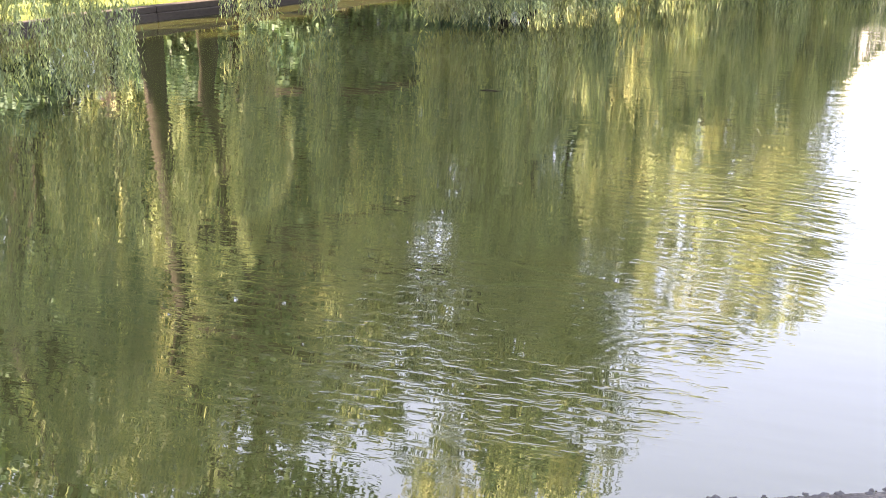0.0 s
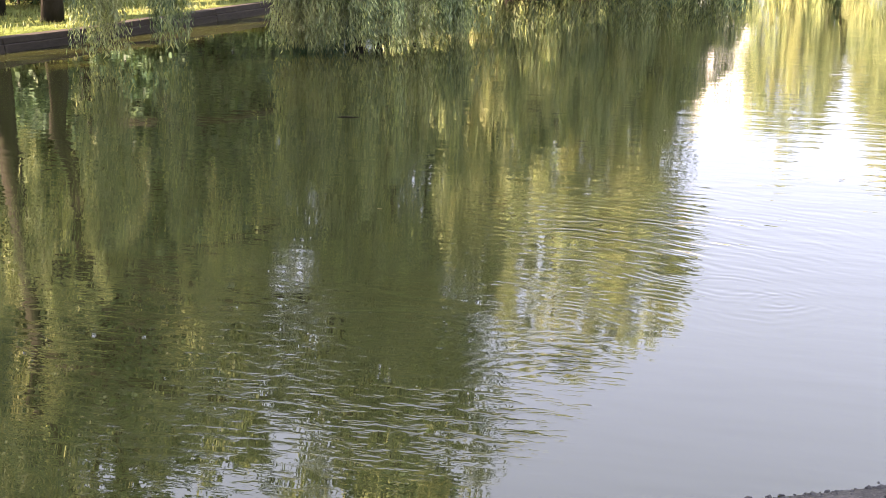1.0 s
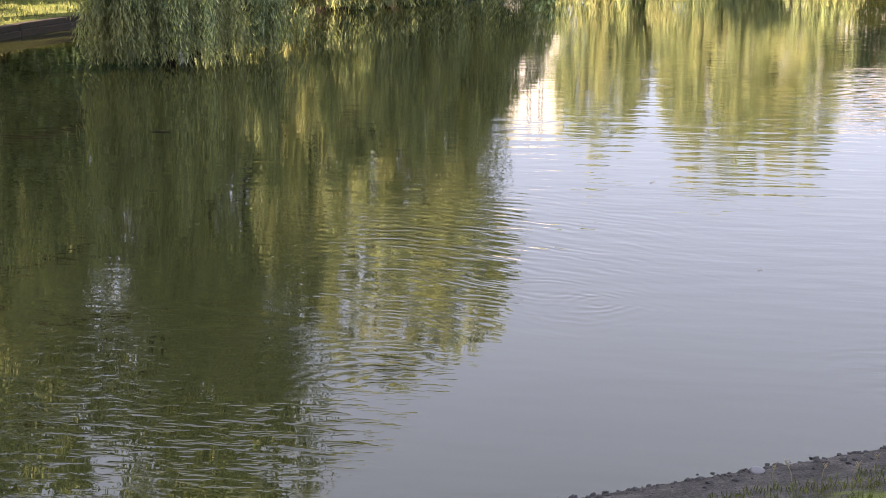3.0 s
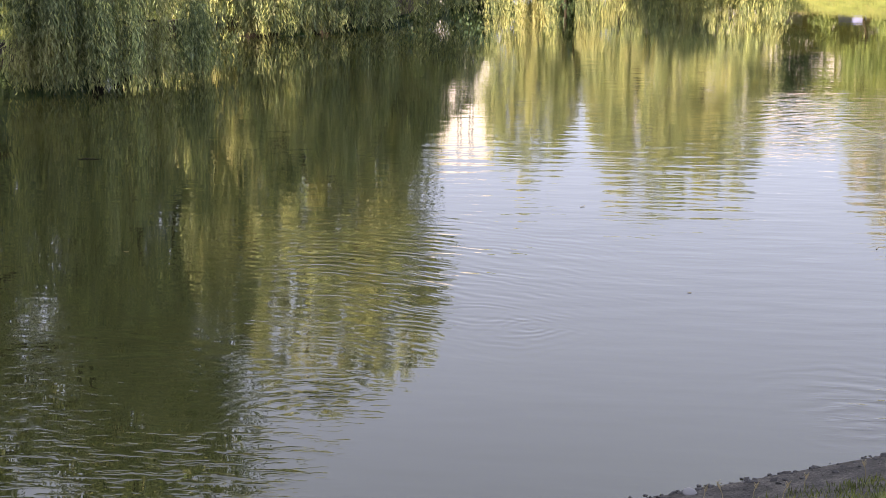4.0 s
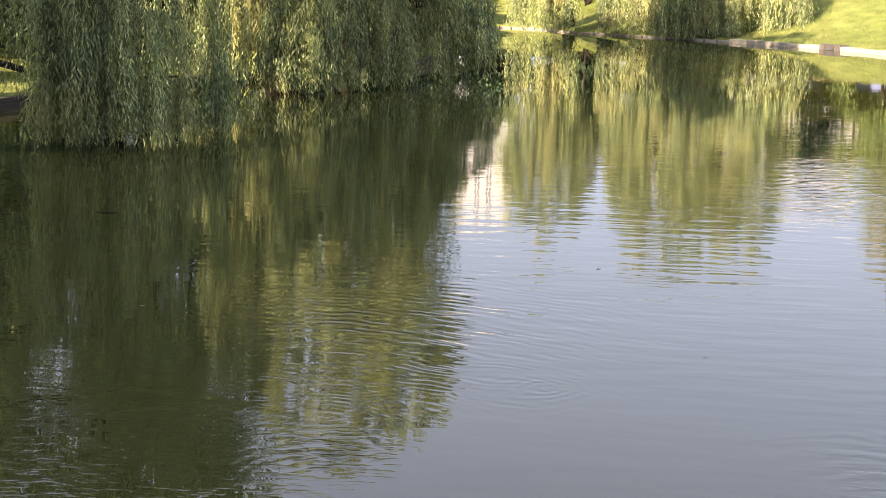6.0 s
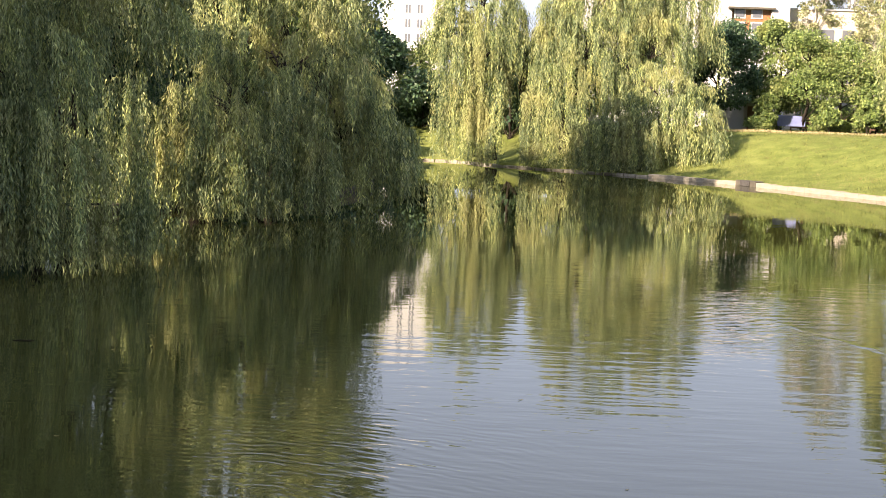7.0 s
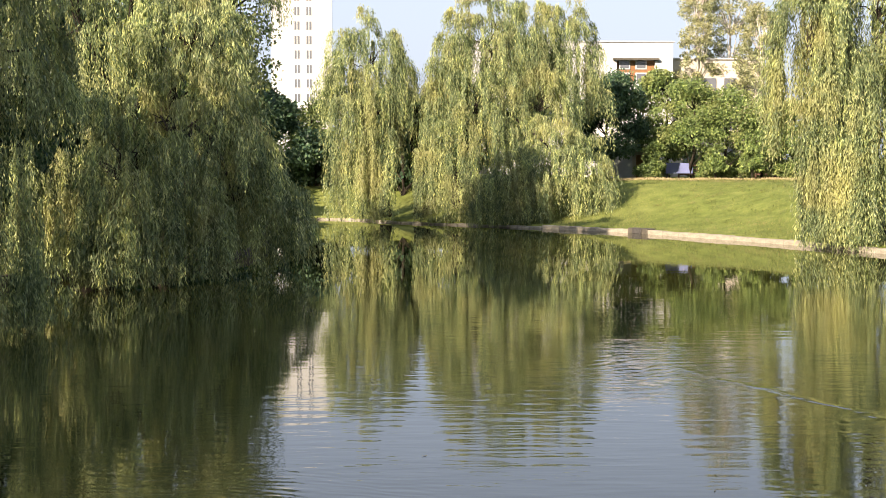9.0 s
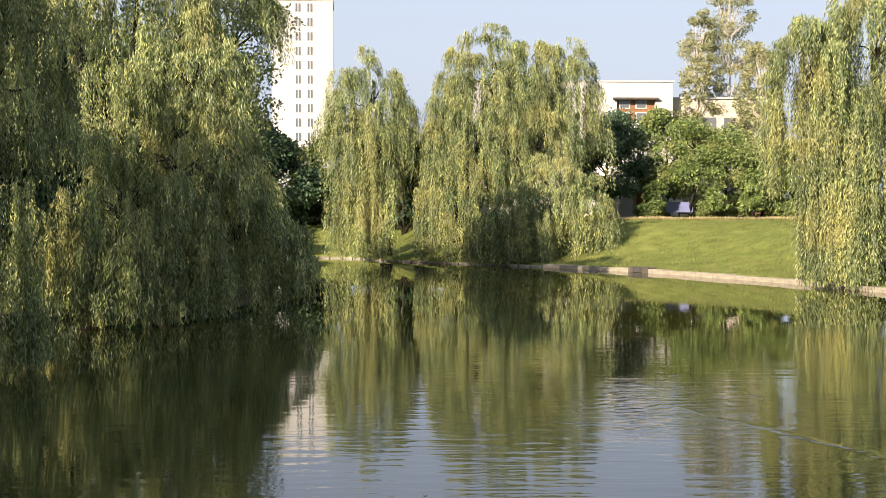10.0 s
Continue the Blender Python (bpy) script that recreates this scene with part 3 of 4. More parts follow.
    # the third dome is out of view, added to shade the broad willow
    willow(19, (-25, 36), [((-26.3, 38.3), (-25.6, 38.5, 11), 0.34), ((-29, 35), (-28, 33, 11), 0.34)],
           [(-15.4, 41.5, 12.5, 4.8, 4.0, 6.4, 330, 5.5, 12), (-23.5, 36.5, 14.5, 4.6, 4.6, 6.0, 120, 5.0, 11), (-22.2, 43.5, 13.3, 3.0, 3.0, 2.4, 25, 3.0, 11), (-24.5, 31, 14.0, 4.0, 4, 5.0, 60, 4, 11)],
           WILLOW, 0.26, 0.24, "tall old willow towering over the walled bank", 3.0)
    # trees up on the far lawn
    broad_tree(21, 14.3, 124, 9.0, 3.5, 1.8, BROAD_DARK, 0.27, 24000, "round dark green tree on the lawn before the white building")
    broad_tree(22, 20.2, 127, 10.4, 3.4, 1.4, BROAD_LIGHT, 0.27, 20000, "leafy green tree before the white building")
    for i, (x, y, h, c) in enumerate([(20.7, 118, 8.0, 3.0), (23.7, 118.5, 7.6, 3.0), (26.4, 117, 7.0, 2.8), (17.8, 118.5, 3.4, 1.0), (29.0, 117, 6.6, 2.4), (22.2, 115, 2.8, 0.9), (25.2, 115, 3.0, 1.0)]):
        broad_tree(30 + i, x, y, h, c, h * 0.24, BROAD_LIGHT, 0.22, 8500, "young bright green tree in a row on the lawn", group="young trees on the lawn")
    for i, (x, y, h) in enumerate([(17.2, 121.5, 1.3), (18.6, 122.6, 1.7), (21.8, 122.4, 1.8), (23.2, 122.8, 1.6), (24.6, 122.2, 2.0), (26.0, 122.6, 1.7), (27.5, 122.0, 2.1), (29.0, 121.6, 1.8), (30.6, 121.4, 2.0), (32.2, 121.0, 1.8), (17.4, 117.6, 1.5), (21.9, 117.2, 1.4), (23.4, 116.9, 1.1), (24.9, 117.3, 1.5), (27.2, 116.8, 1.7), (28.4, 116.6, 1.3), (30.0, 116.4, 1.6)]):
        broad_tree(130 + i, x, y, h * 1.1, h * 0.66, 0.05, BROAD_LIGHT, 0.2, 1800, "low green shrub beside the wooden fence", name="shrub", group="shrubs by the fence", clump=(14, 0.35, 0.55))
    for i, (x, y, h, c) in enumerate([(24.9, 138, 21.0, 2.5), (28.4, 140, 24.5, 3.4), (30.5, 137, 17, 2.8)]):
        broad_tree(40 + i, x, y, h, c, 3, BIRCH_LEAF, 0.22, 14000, "tall slender birch with thin pale leaves", name="birch_tree", group="birches", clump=(110, 0.14, 0.3), girth=0.4, bark=BIRCH_BARK)
    broad_tree(50, -11.3, 126, 4.4, 3.0, 0.4, BROAD_DARK, 0.4, 9000, "dense dark green shrubby tree behind the willows")
    broad_tree(51, -13.5, 148, 7.6, 4.2, 0.6, BROAD_LIGHT, 0.38, 8000, "light green tree before the apartment tower")
    broad_tree(52, -11.4, 73.5, 16.5, 3.4, 8, WILLOW, 0.22, 8000, "tall dark tree rising behind the willow")
    # those left of x -19 are hidden, added to block mirrored sky
    for i, (x, y, h) in enumerate([(-5.5, 131, 8), (1, 134, 9), (7, 136, 9), (-20, 128, 11), (-27, 118, 12), (-29, 104, 13), (-30, 90, 13), (-33, 76, 13), (-44, 62, 14), (-52, 50, 14), (-58, 38, 15), (-24, 140, 12), (-21.5, 118, 17), (-27, 130, 18), (-25.5, 142, 18), (-25, 100, 10), (-23, 88, 9)]):
        broad_tree(80 + i, x, y, h, h * 0.42, 0.6, BROAD_DARK if i % 3 else BROAD_LIGHT, 0.65, 2800, "leafy green tree in the belt behind the pond", group="tree belt", clump=(18, 0.35, 0.55))
    # added behind the willows to keep open sky out of the reflections
    for i, (x, y, h) in enumerate([(-32, 55, 21), (-37, 58, 22), (-23, 74, 17), (-40, 50, 22), (-36, 72, 18), (-43, 82, 20), (-52, 94, 22)]):
        broad_tree(95 + i, x, y, h, h * 0.36, 1.2, BROAD_DARK, 0.5, 13000, "thick leafy tree added behind the willows to block sky", group="walled bank trees", clump=(30, 0.3, 0.5))
    # added out of view so that its shadow falls on the far skirt
    broad_tree(94, -21.7, 62.5, 27, 4.0, 13, BROAD_DARK, 0.6, 7000, "unseen tall slim tree added to shade the far willow", group="walled bank trees", clump=(30, 0.3, 0.5))
    # two more added where gaps in the treetops mirrored bright sky
    for i, (x, y, h) in enumerate([(-31, 52, 29), (-36, 44, 28)]):
        broad_tree(140 + i, x, y, h, 5.5, 6, BROAD_DARK, 0.45, 11000, "tall leafy tree added behind the willows to hide sky", group="walled bank trees", clump=(30, 0.3, 0.5))
    # this and the next are hidden, added to block sky mirrored beside the willow
    broad_tree(53, -15.8, 127, 8.5, 3.2, 0.4, BROAD_DARK, 0.4, 8000, "dense dark green shrubby tree behind the willows")
    broad_tree(56, -14.2, 96, 5.2, 2.8, 0.0, BROAD_LIGHT, 0.4, 8000, "hidden light green bushy tree added close to the water")
    broad_tree(54, -3.4, 121.5, 9.2, 2.8, 0.0, BROAD_DARK, 0.5, 11000, "dense dark green shrubby tree behind the willows")
    # unseen narrow tree, added as a shade caster and to block mirrored sky
    broad_tree(55, -25.8, 70.1, 19, 2.6, 8, BROAD_DARK, 0.4, 9000, "unseen narrow tree added behind the willows", clump=(40, 0.3, 0.5))
    # added low behind the wall to block sky mirrored under the willows
    for i, (x, y, h) in enumerate([(-12.6, 72.5, 3.4), (-12.8, 77.5, 3.6), (-13.6, 83, 4.2), (-27, 41, 2.6), (-26, 47, 2.4), (-29, 34.5, 3.0), (-16, 91, 4.0), (-16.5, 100, 4.4), (-20, 69, 4.0), (-24, 57, 3.6)]):
        broad_tree(110 + i, x, y, h, h * 0.65, 0.1, BROAD_DARK, 0.26, 5000, "dense dark shrub added on the walled bank", name="shrub", group="walled bank shrubs", clump=(22, 0.3, 0.5))
    # unseen trees added on the left and behind the eye to cast shade
    willow(16, (-34, 46), [((-34, 46), (-33, 46, 7), 0.5)], [(-32, 46, 9.5, 5, 5, 4.5, 150, 7, 10)],
           WILLOW, 0.3, 0.26, "unseen weeping willow added further back for shade", 1.5)
    # high crown added to shade the broad willow below its golden top
    broad_tree(59, -37.8, 16, 30.5, 3.8, 25, BROAD_DARK, 0.6, 550, "unseen tall tree with a high crown, added for shade", group="embankment trees")
    # out of view too: these shade the near water and the left bank
    for i, (x, y, h) in enumerate([(-37, 2, 33), (-31, -6, 30), (-39, -6, 33), (-21, -17, 25), (-38, -14, 26), (-27, -7, 25), (-32, -21, 26), (-25, -28, 26), (-25, -14, 27), (-18, -20, 25), (-11, -25, 26), (-3, -29, 25), (6, -32, 26), (16, -35, 25)]):
        broad_tree(60 + i, x, y, h, 7.5, 3, BROAD_DARK, 1.2, 3000 if y > -7 and x < -32 else 3900, "unseen tall leafy tree added to shade the pond", group="embankment trees")


build_trees()


# ---- buildings ----
WHITE = rough_material("white_render", [(0.3, (0.35, 0.36, 0.37)), (0.7, (0.42, 0.43, 0.445))], 0.4, 0.9, 0.1, 0.02, 8.0)
GLASS = plain_material("dark_window_glass", (0.1, 0.11, 0.13), 0.08, 0.1, 1.0, 0.6)
TAN = plain_material("tan_plaster", (0.46, 0.43, 0.37), 0.9)
TIMBER = plain_material("brown_timber", (0.2, 0.1, 0.045), 0.6, 0.25, 3.0)


def building(name, x, y, turn, w, d, h, floors, cols, base, label, win=(0.9, 1.4)):
    b = empty(name, x, y, on_ground(x, y), turn, label=label, category="building")
    bm = bmesh.new()
    box(bm, -w / 2, w / 2, 0, d, -0.5, h)
    part("wall", bm, WHITE, b)
    bm = bmesh.new()
    box(bm, -w / 2 - 0.15, w / 2 + 0.15, -0.15, d + 0.15, h, h + 0.4)
    part("roof", bm, WHITE, b)
    fr = bmesh.new()
    box(fr, -win[0] / 2 - 0.08, win[0] / 2 + 0.08, -0.06, 0.0, -0.08, win[1] + 0.08)
    first = None
    for i in range(floors):
        for cx in cols:
            z = base + i * (h - base) / floors + 0.6
            if first is None:
                first = part("window", fr, WHITE, b)
                panes = []
                for side in (-1, 1):
                    bm = bmesh.new()
                    box(bm, side * win[0] / 2, side * win[0] * 0.1, -0.09, -0.062, 0, win[1])
                    panes.append(part("pane", bm, GLASS, first))
                first.location = (cx, 0, z)
            else:
                o = first.copy()
                scene.collection.objects.link(o)
                o.location = (cx, 0, z)
                for pane in panes:
                    q = pane.copy()
                    scene.collection.objects.link(q)
                    q.parent = o
    return b


building("apartment_tower", -26.6, 269, 4, 11.4, 14, 39.0, 14, [-0.85, 1.4], 1.0, "tall white apartment tower with small paired windows", (0.95, 1.55))


def build_school():
    """White two-wing block: a taller box with a timber balcony bay, a lower wing, a dark roof edge."""
    z0 = on_ground(15.5, 136)
    b = empty("school_building", 15.5, 136, z0, 3, label="low white building with a timber balcony behind the trees", category="building")
    bm = bmesh.new()
    box(bm, -14, 6.6, 0.6, 12, -0.5, 12.9)
    part("wall", bm, WHITE, b)
    bm = bmesh.new()
    box(bm, 6.603, 16, 1.6, 12, -0.5, 11.4)
    part("wing_wall", bm, TAN, b, "warm tan wall")
    bm = bmesh.new()
    box(bm, -13.9, 1.2, 0.0, 0.597, -0.5, 12.9)
    box(bm, 4.9, 6.6, 0.0, 0.597, -0.5, 12.9)
    box(bm, 1.2, 4.9, 0.0, 0.597, 11.2, 12.9)
    box(bm, 1.2, 4.9, 0.0, 0.597, -0.5, 9.0)
    part("bay", bm, WHITE, b)
    bm = bmesh.new()
    box(bm, 0.8, 5.2, -0.45, -0.003, 11.2, 11.38)
    part("canopy", bm, STONE_DARK, b, "dark thin canopy edge")
    bm = bmesh.new()
    box(bm, 1.2, 4.9, 0.45, 0.59, 9.0, 11.2)
    part("balcony_back", bm, TIMBER, b, "brown timber cladding")
    for x in (2.0, 3.6):
        for z in (9.1, 10.35):
            bm = bmesh.new()
            box(bm, x - 0.55, x + 0.55, 0.37, 0.447, z, z + 0.95)
            w = part("window", bm, WHITE, b)
            bm = bmesh.new()
            box(bm, x - 0.42, x + 0.42, 0.33, 0.367, z + 0.12, z + 0.83)
            part("pane", bm, GLASS, w)
    bm = bmesh.new()
    box(bm, -14.1, 6.75, -0.12, 12.1, 12.9, 13.03)
    part("roof", bm, WHITE, b)
    bm = bmesh.new()
    box(bm, 6.9, 16.2, 1.4, 12.2, 11.4, 11.55)
    part("wing_roof", bm, WHITE, b)
    for i in range(3):
        for x in (8.6, 10.6, 12.6, 14.4):
            bm = bmesh.new()
            box(bm, x - 0.6, x + 0.6, 1.5, 1.597, 1.2 + i * 3.4, 2.8 + i * 3.4)
            w = part("window", bm, GLASS, b)


build_school()


# ---- kerbs and walls of the pond ----
def along_shore(i0, i1, length):
    """Places, headings and lengths of equal pieces along the outline between two of its corners."""
    pts = OUTLINE[i0 * 5:i1 * 5 + 1]
    seg = np.linalg.norm(np.diff(pts, axis=0), axis=1)
    cum = np.concatenate([[0], np.cumsum(seg)])
    n = max(1, int(cum[-1] / length))
    at = np.linspace(0, cum[-1], n + 1)
    x, y = np.interp(at, cum, pts[:, 0]), np.interp(at, cum, pts[:, 1])
    for i in range(n):
        yield (x[i] + x[i + 1]) / 2, (y[i] + y[i + 1]) / 2, math.degrees(math.atan2(y[i + 1] - y[i], x[i + 1] - x[i])), math.hypot(x[i + 1] - x[i], y[i + 1] - y[i])


def stone_row(name, pieces, height, width, material, label, piece, seed, joint=0.02, step=1.0):
    rng = random.Random(seed)
    root = tagged(new(name), label, "kerb", kind="structure")
    bm = bmesh.new()
    box(bm, -0.5, 0.5, -width, 0.06, -0.5, height * step, 0.02)
    if step < 1:                      # an upper course set back a little
        box(bm, -0.5, 0.5, -width, 0.0, height * step + 0.004, height, 0.015)
    me = bpy.data.meshes.new(piece)
    bm.to_mesh(me)
    bm.free()
    me.materials.append(material)
    for x, y, a, l in pieces:
        o = new(piece, me)
        o.parent = root
        o.matrix_world = pose(x, y, rng.uniform(-0.025, 0.025), rng.uniform(-1.5, 1.5), rng.uniform(-0.5, 0.5), a + rng.uniform(-0.4, 0.4)) @ Matrix.Diagonal((l - joint, 1, 1, 1))
    return root


KERB = list(along_shore(7, 15, 1.6))
stone_row("kerb_far_bank", KERB, 0.25, 0.5, STONE, "pale stone kerb along the grassy bank", "kerb_stone", 3)
stone_row("kerb_willow_bank", along_shore(15, 19, 1.1), 0.13, 0.4, STONE, "low worn kerb stones under the golden willow", "kerb_stone", 5, 0.12)
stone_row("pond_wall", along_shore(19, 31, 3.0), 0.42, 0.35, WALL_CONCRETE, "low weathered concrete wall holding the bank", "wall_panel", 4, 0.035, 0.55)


DARK_BLOCK = (12.9, 93.9)


def build_dark_block():
    x, y, a, l = min(KERB, key=lambda k: (k[0] - DARK_BLOCK[0]) ** 2 + (k[1] - DARK_BLOCK[1]) ** 2)
    d = empty("dark_kerb_block", x, y, 0, a, label="dark block set in the stone kerb", category="drain")
    bm = bmesh.new()
    box(bm, -0.95, 0.95, -0.62, 0.14, -0.3, 0.36, 0.03)
    part("block_body", bm, STONE_DARK, d)
    bm = bmesh.new()
    box(bm, -0.45, 0.45, 0.14, 0.2, 0.0, 0.36, 0.02)
    part("block_front", bm, GRAVEL, d)


build_dark_block()


# ---- the low stuff behind the lawn ----
BLUE = plain_material("faded_blue_board", (0.14, 0.17, 0.34), 0.8)
RED_WOOD = plain_material("red_brown_wood", (0.12, 0.07, 0.05), 0.75, 0.3, 5.0)


def build_fence(x0, y0, x1, y1, n):
    f = empty("wooden_fence", x0, y0, on_ground(x0, y0), label="low red-brown wooden fence behind the young trees", category="fence")
    dx, dy = (x1 - x0) / n, (y1 - y0) / n
    turn = math.degrees(math.atan2(dy, dx))
    step = math.hypot(dx, dy)
    f.matrix_world = pose(x0, y0, on_ground(x0, y0), 0, 0, turn)
    for i in range(n + 1):
        bm = bmesh.new()
        box(bm, -0.07, 0.07, -0.07, 0.07, -0.3, 1.35, 0.015)
        part("post", bm, RED_WOOD, f).location = (i * step, 0, 0)
        if i < n:
            for z in (0.35, 0.75, 1.1):
                bm = bmesh.new()
                box(bm, 0.07, step - 0.07, -0.03, 0.03, z, z + 0.14, 0.008)
                part("rail", bm, RED_WOOD, f).location = (i * step, 0, 0)


build_fence(20.2, 121, 33, 119.5, 8)


def build_board():
    z = on_ground(20, 120.2)
    b = empty("notice_board", 20.1, 120.2, z, 3, label="faded blue board on posts behind the lawn", category="board")
    bm = bmesh.new()
    box(bm, -1.15, 1.15, -0.05, 0.05, 0.5, 1.4, 0.02)
    part("panel", bm, BLUE, b, "faded blue panel")
    for x in (-1.0, 1.0):
        bm = bmesh.new()
        box(bm, x - 0.05, x + 0.05, 0.052, 0.14, -0.3, 1.5)
        part("post", bm, STONE_DARK, b)


build_board()


def build_kiosk():
    z = on_ground(17.0, 129)
    b = empty("kiosk", 17.0, 129, z, 2, label="small white and tan pavilion with a brown doorway", category="pavilion")
    bm = bmesh.new()
    box(bm, -2.4, 0.3, 0, 3, -0.3, 2.7, 0.03)
    part("wall", bm, WHITE, b)
    bm = bmesh.new()
    box(bm, 0.303, 2.8, 0.4, 3, -0.3, 2.7, 0.03)
    part("tan_wall", bm, TAN, b)
    bm = bmesh.new()
    box(bm, 0.7, 1.7, 0.33, 0.397, -0.1, 2.1, 0.02)
    part("door", bm, TIMBER, b)
    bm = bmesh.new()
    box(bm, -2.7, 3.1, -0.3, 3.3, 2.7, 2.88, 0.03)
    part("roof", bm, STONE_DARK, b)


build_kiosk()


# ---- near bank: stones, lid, grass ----
def stone_mesh(rng, flat):
    bm = bmesh.new()
    bmesh.ops.create_icosphere(bm, subdivisions=1, radius=1)
    for v in bm.verts:
        v.co *= rng.uniform(0.75, 1.2)
        v.co.z *= flat
    me = bpy.data.meshes.new("stone")
    bm.to_mesh(me)
    bm.free()
    me.materials.append(GRAVEL)
    return me


def build_stones():
    rng = random.Random(8)
    meshes = [stone_mesh(rng, rng.uniform(0.45, 0.7)) for _ in range(6)]
    root = tagged(new("shore_stones"), "dark gravel stones edging the near bank", "stones", kind="stuff")
    pts = OUTLINE[13:27]
    for i in range(300):
        k = rng.uniform(0, len(pts) - 1.01)
        a, b = pts[int(k)], pts[int(k) + 1]
        p = a + (b - a) * (k - int(k))
        n = Vector((b[1] - a[1], a[0] - b[0], 0)).normalized()
        off = rng.gauss(0.06, 0.035) + (rng.random() < 0.3) * rng.uniform(0, 0.5)
        r = rng.choice([0.012, 0.016, 0.02, 0.024, 0.03, 0.042])
        o = new("stone", rng.choice(meshes))
        o.parent = root
        x, y = p[0] + n.x * off, p[1] + n.y * off
        o.matrix_world = pose(x, y, max(on_ground(x, y), 0.0) - r * 0.05, rng.uniform(-20, 20), rng.uniform(-20, 20), rng.uniform(0, 360)) @ Matrix.Diagonal((r * rng.uniform(0.8, 1.5), r, r, 1))


build_stones()


def build_gravel():
    """Pebbles and crumbs of earth strewn over the bare edge, as one mesh."""
    rng = np.random.default_rng(9)
    n = 9000
    x, y = rng.uniform(-2.5, 7.5, n), rng.uniform(7.5, 16.5, n)
    d = shore_distance(x, y)
    ok = (d > 0.02) & (d < 0.15 + rng.exponential(0.45, n))
    x, y = x[ok], y[ok]
    n = len(x)
    r = rng.uniform(0.004, 0.013, n) * rng.uniform(0.7, 1.4, n)
    a = rng.uniform(0, 6.28, n)
    base = np.array([(1, 0, 0), (0, 1, 0), (-1, 0, 0), (0, -1, 0), (0, 0, 0.6), (0, 0, -0.6)])
    k = base[None] * rng.uniform(0.7, 1.3, (n, 6, 1)) * r[:, None, None]
    v = np.stack([k[..., 0] * np.cos(a)[:, None] - k[..., 1] * np.sin(a)[:, None], k[..., 0] * np.sin(a)[:, None] + k[..., 1] * np.cos(a)[:, None], k[..., 2]], -1)
    v += np.stack([x, y, np.maximum(ground_height(x, y), 0.0) + r * 0.2], 1)[:, None]
    tri = np.array([(0, 1, 4), (1, 2, 4), (2, 3, 4), (3, 0, 4), (1, 0, 5), (2, 1, 5), (3, 2, 5), (0, 3, 5)])
    f = (np.arange(n)[:, None, None] * 6 + tri[None]).reshape(-1, 3)
    root = tagged(new("gravel"), "fine dark gravel and crumbs of earth at the water's edge", "gravel", kind="stuff")
    mesh_from("pebbles", v.reshape(-1, 3), f, PEBBLE, root, kind="stuff")


PEBBLE = rough_material("mixed_pebbles", [(0.3, (0.03, 0.028, 0.025)), (0.55, (0.1, 0.09, 0.08)), (0.75, (0.24, 0.21, 0.18))], 60.0, 0.9, 0.2, 0.003, 300.0)
build_gravel()
PLASTIC = plain_material("white_plastic", (0.13, 0.13, 0.135), 0.3, 0.05)


def build_lid():
    x, y = 0.83, 11.5
    bm = bmesh.new()
    prof = [(0.0, 0.012), (0.04, 0.012), (0.052, 0.008), (0.058, 0.0), (0.062, 0.0), (0.062, 0.006), (0.054, 0.016), (0.04, 0.02), (0.0, 0.02)]
    vs = [bm.verts.new((r, 0, z)) for r, z in prof]
    es = [bm.edges.new(e) for e in zip(vs, vs[1:])]
    bmesh.ops.spin(bm, geom=vs + es, cent=(0, 0, 0), axis=(0, 0, 1), angle=math.tau, steps=24)
    bmesh.ops.remove_doubles(bm, verts=bm.verts, dist=0.0005)
    lid = part("plastic_lid", bm, PLASTIC, smooth=True)
    lid.matrix_world = pose(x, y, on_ground(x, y) + 0.012, 14, 4, 0) @ Matrix.Diagonal((1.05, 1.05, 1.05, 1))
    tagged(lid, "discarded white plastic lid lying on the stony edge", "litter")


build_lid()


def grass(name, seed, n, place, size, label, material=GRASS_BLADE, back=0.45):
    """Upright blades as one mesh. place(rng, n): x, y arrays."""
    rng = np.random.default_rng(seed)
    x, y = place(rng, n)
    z = ground_height(x, y)
    ok = (z > 0.02) & (shore_distance(x, y) > back)
    x, y, z = x[ok], y[ok], z[ok]
    p = np.stack([x, y, z - 0.01], 1)
    m = len(p)
    ax = np.stack([rng.normal(0, 0.35, m), rng.normal(0, 0.35, m), np.ones(m)], 1)
    ax /= np.linalg.norm(ax, axis=1, keepdims=True)
    root = tagged(new(name), label, "grass", kind="stuff")
    leaves_mesh("blades", p, ax, rng.uniform(0.5, 1.3, m) * size, size * 0.09, rng, material, root)


def clumped(x0, x1, y0, y1, r):
    def place(rng, n):
        k = n // 14
        cx, cy = rng.uniform(x0, x1, k), rng.uniform(y0, y1, k)
        i = rng.integers(0, k, n)
        return cx[i] + rng.normal(0, r, n), cy[i] + rng.normal(0, r, n)
    return place


grass("grass_near_bank", 1, 13000, clumped(-1.0, 6, 8.3, 12.8, 0.07), 0.085, "patchy grass growing on the near bank", back=0.95)
grass("grass_far_bank", 2, 48000, clumped(8, 34, 72, 116, 0.25), 0.2, "short sunlit lawn grass on the far slope")
grass("grass_walled_bank", 3, 30000, clumped(-36, -20, 28, 60, 0.2), 0.2, "grass behind the low concrete wall")


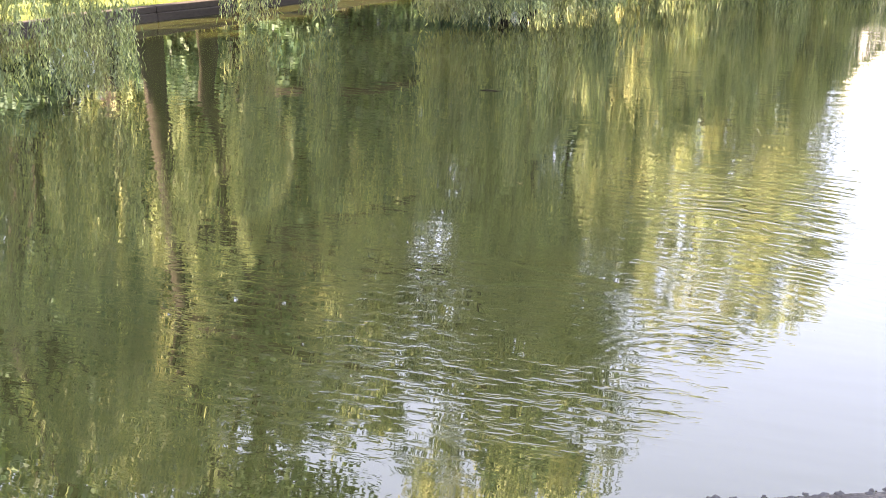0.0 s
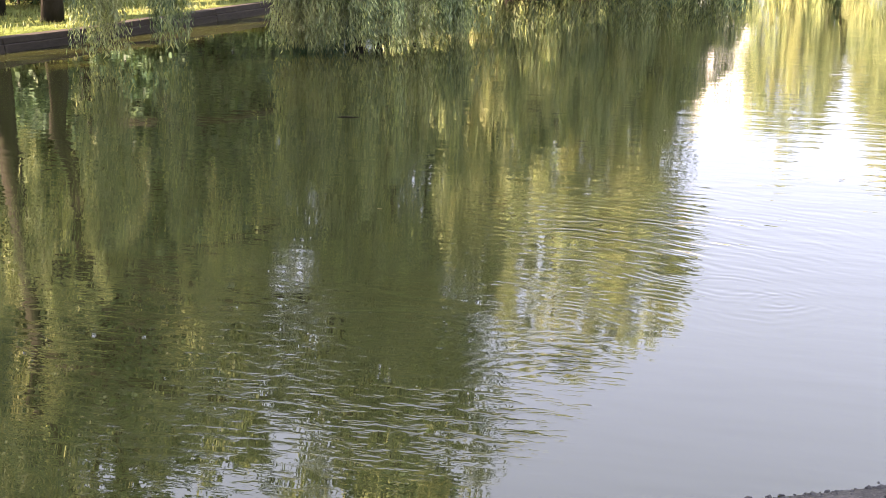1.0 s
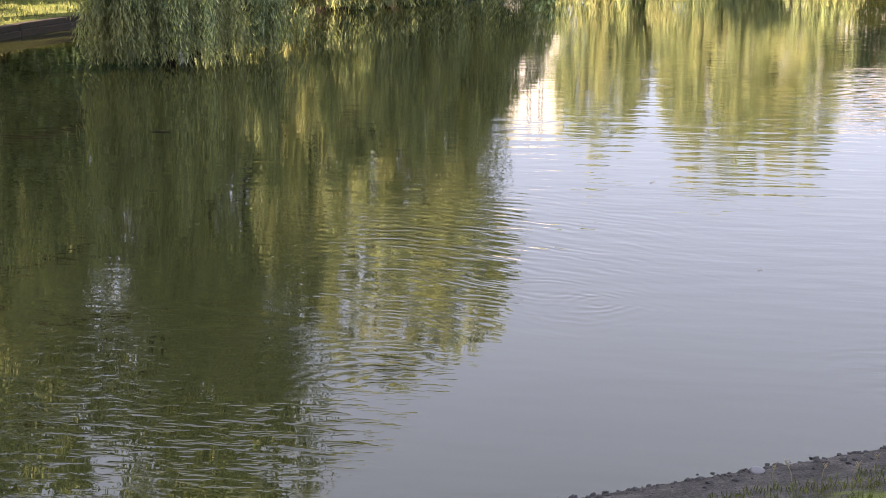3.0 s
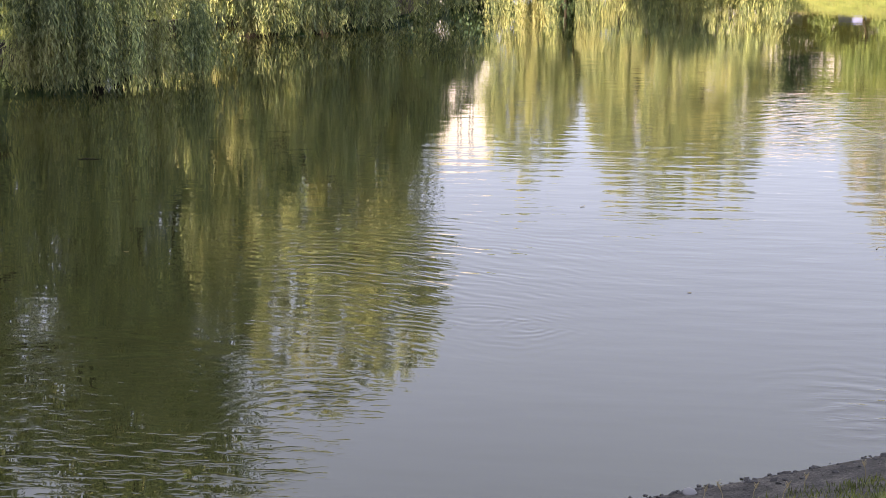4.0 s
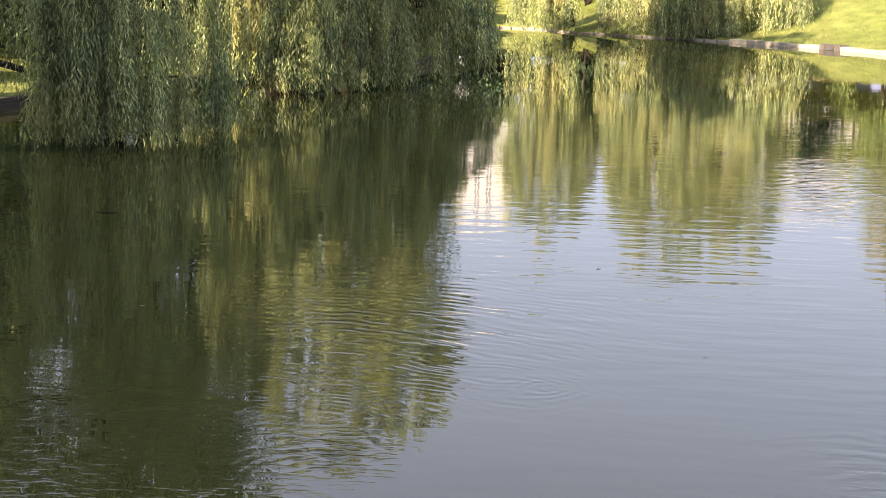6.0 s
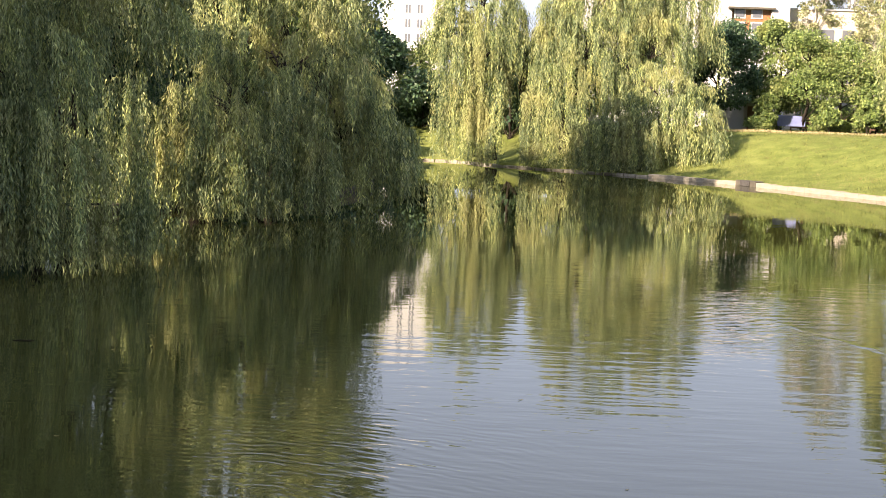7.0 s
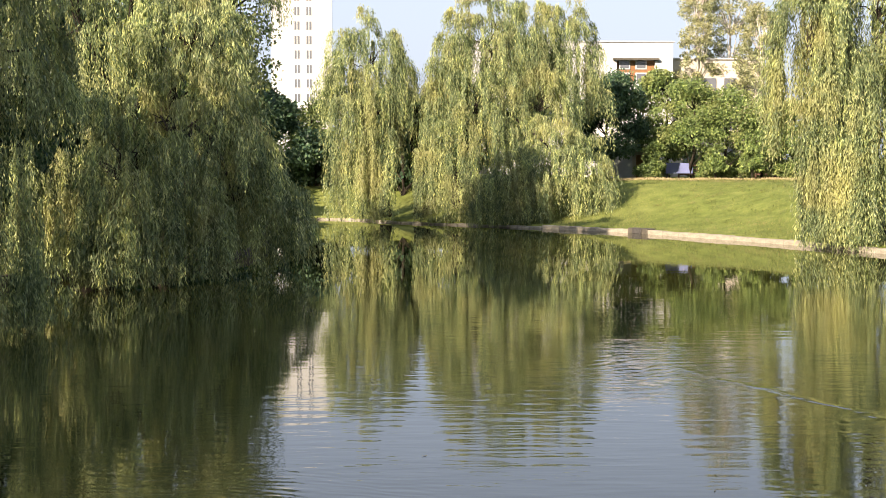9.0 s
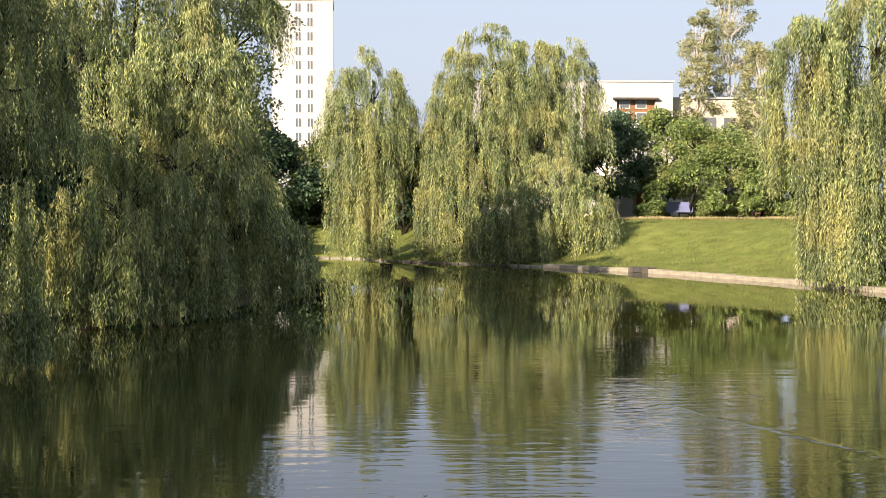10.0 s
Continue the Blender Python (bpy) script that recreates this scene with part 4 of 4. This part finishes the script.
def build_stalk(x, y, h, lean):
    bm = bmesh.new()
    tube(bm, [(0, 0, -0.02), (lean * 0.3, 0, h * 0.5), (lean, 0.01, h)], [0.0035, 0.003, 0.0015], 5)
    for k in range(5):
        t = 0.72 + 0.06 * k
        tube(bm, [(lean * t, 0, h * t), (lean * t + 0.02 * (-1) ** k, 0.005, h * t + 0.03)], [0.004, 0.001], 4)
    o = part("dry_stalk", bm, DRY)
    o.location = (x, y, on_ground(x, y))
    tagged(o, "thin dry yellow grass stalk on the near bank", "plant", "dry stalks")


DRY = plain_material("dry_straw", (0.34, 0.28, 0.16), 0.8, 0.2)
for x, y, h, l in [(0.9, 10.9, 0.17, 0.02), (1.06, 10.8, 0.2, -0.06), (1.3, 10.95, 0.14, 0.03), (1.75, 11.25, 0.13, 0.02), (2.3, 11.5, 0.15, -0.03), (1.5, 10.7, 0.16, 0.05)]:
    build_stalk(x, y, h, l)

grass("dry_grass_edge", 5, 7000, clumped(13, 33, 113.2, 115.6, 0.2), 0.24, "dry straw-coloured grass along the top of the lawn", material=DRY)


# ---- flotsam ----
def build_floating_leaf(x, y, size, turn):
    bm = bmesh.new()
    n = 10
    rim = []
    for k in range(n):
        a = k * math.tau / n
        rim.append(bm.verts.new((size * math.cos(a), 0.28 * size * math.sin(a), 0.25 * size * abs(math.cos(a)) ** 3 + 0.006)))
    mid = bm.verts.new((0, 0, 0.004))
    for k in range(n):
        bm.faces.new((mid, rim[k], rim[(k + 1) % n]))
    made_leaf = bmesh.ops.extrude_face_region(bm, geom=bm.faces[:])
    for g in made_leaf["geom"]:
        if isinstance(g, bmesh.types.BMVert):
            g.co.z += 0.003
    o = part("floating_leaf", bm, DRY)
    o.matrix_world = pose(x, y, 0.0, 0, 0, turn)
    tagged(o, "small dry yellowed leaf floating on the pond", "leaf", "floating leaves")


for x, y, size, turn in [(-0.3, 23.5, 0.05, 30), (9.3, 76.3, 0.12, 80), (-6.9, 19.5, 0.04, 10), (4.1, 21.0, 0.04, 60), (-3.1, 14.3, 0.03, 140), (1.2, 18.2, 0.03, 15)]:
    build_floating_leaf(x, y, size, turn)


def build_twig(x, y, length, turn):
    bm = bmesh.new()
    tube(bm, [(-length / 2, 0, 0.0), (-length * 0.15, 0.02, 0.012), (length * 0.2, -0.015, 0.01), (length / 2, 0.02, 0.0)], [0.006, 0.012, 0.01, 0.004], 6)
    tube(bm, [(length * 0.1, 0, 0.01), (length * 0.25, 0.08, 0.03)], [0.006, 0.002], 5)
    o = part("floating_twig", bm, BARK)
    o.matrix_world = pose(x, y, 0.0, 0, 0, turn)
    tagged(o, "thin dark willow twig floating on the pond", "twig", "floating twigs")


for x, y, length, turn in [(-10.18, 26.9, 0.45, 8)]:
    build_twig(x, y, length, turn)
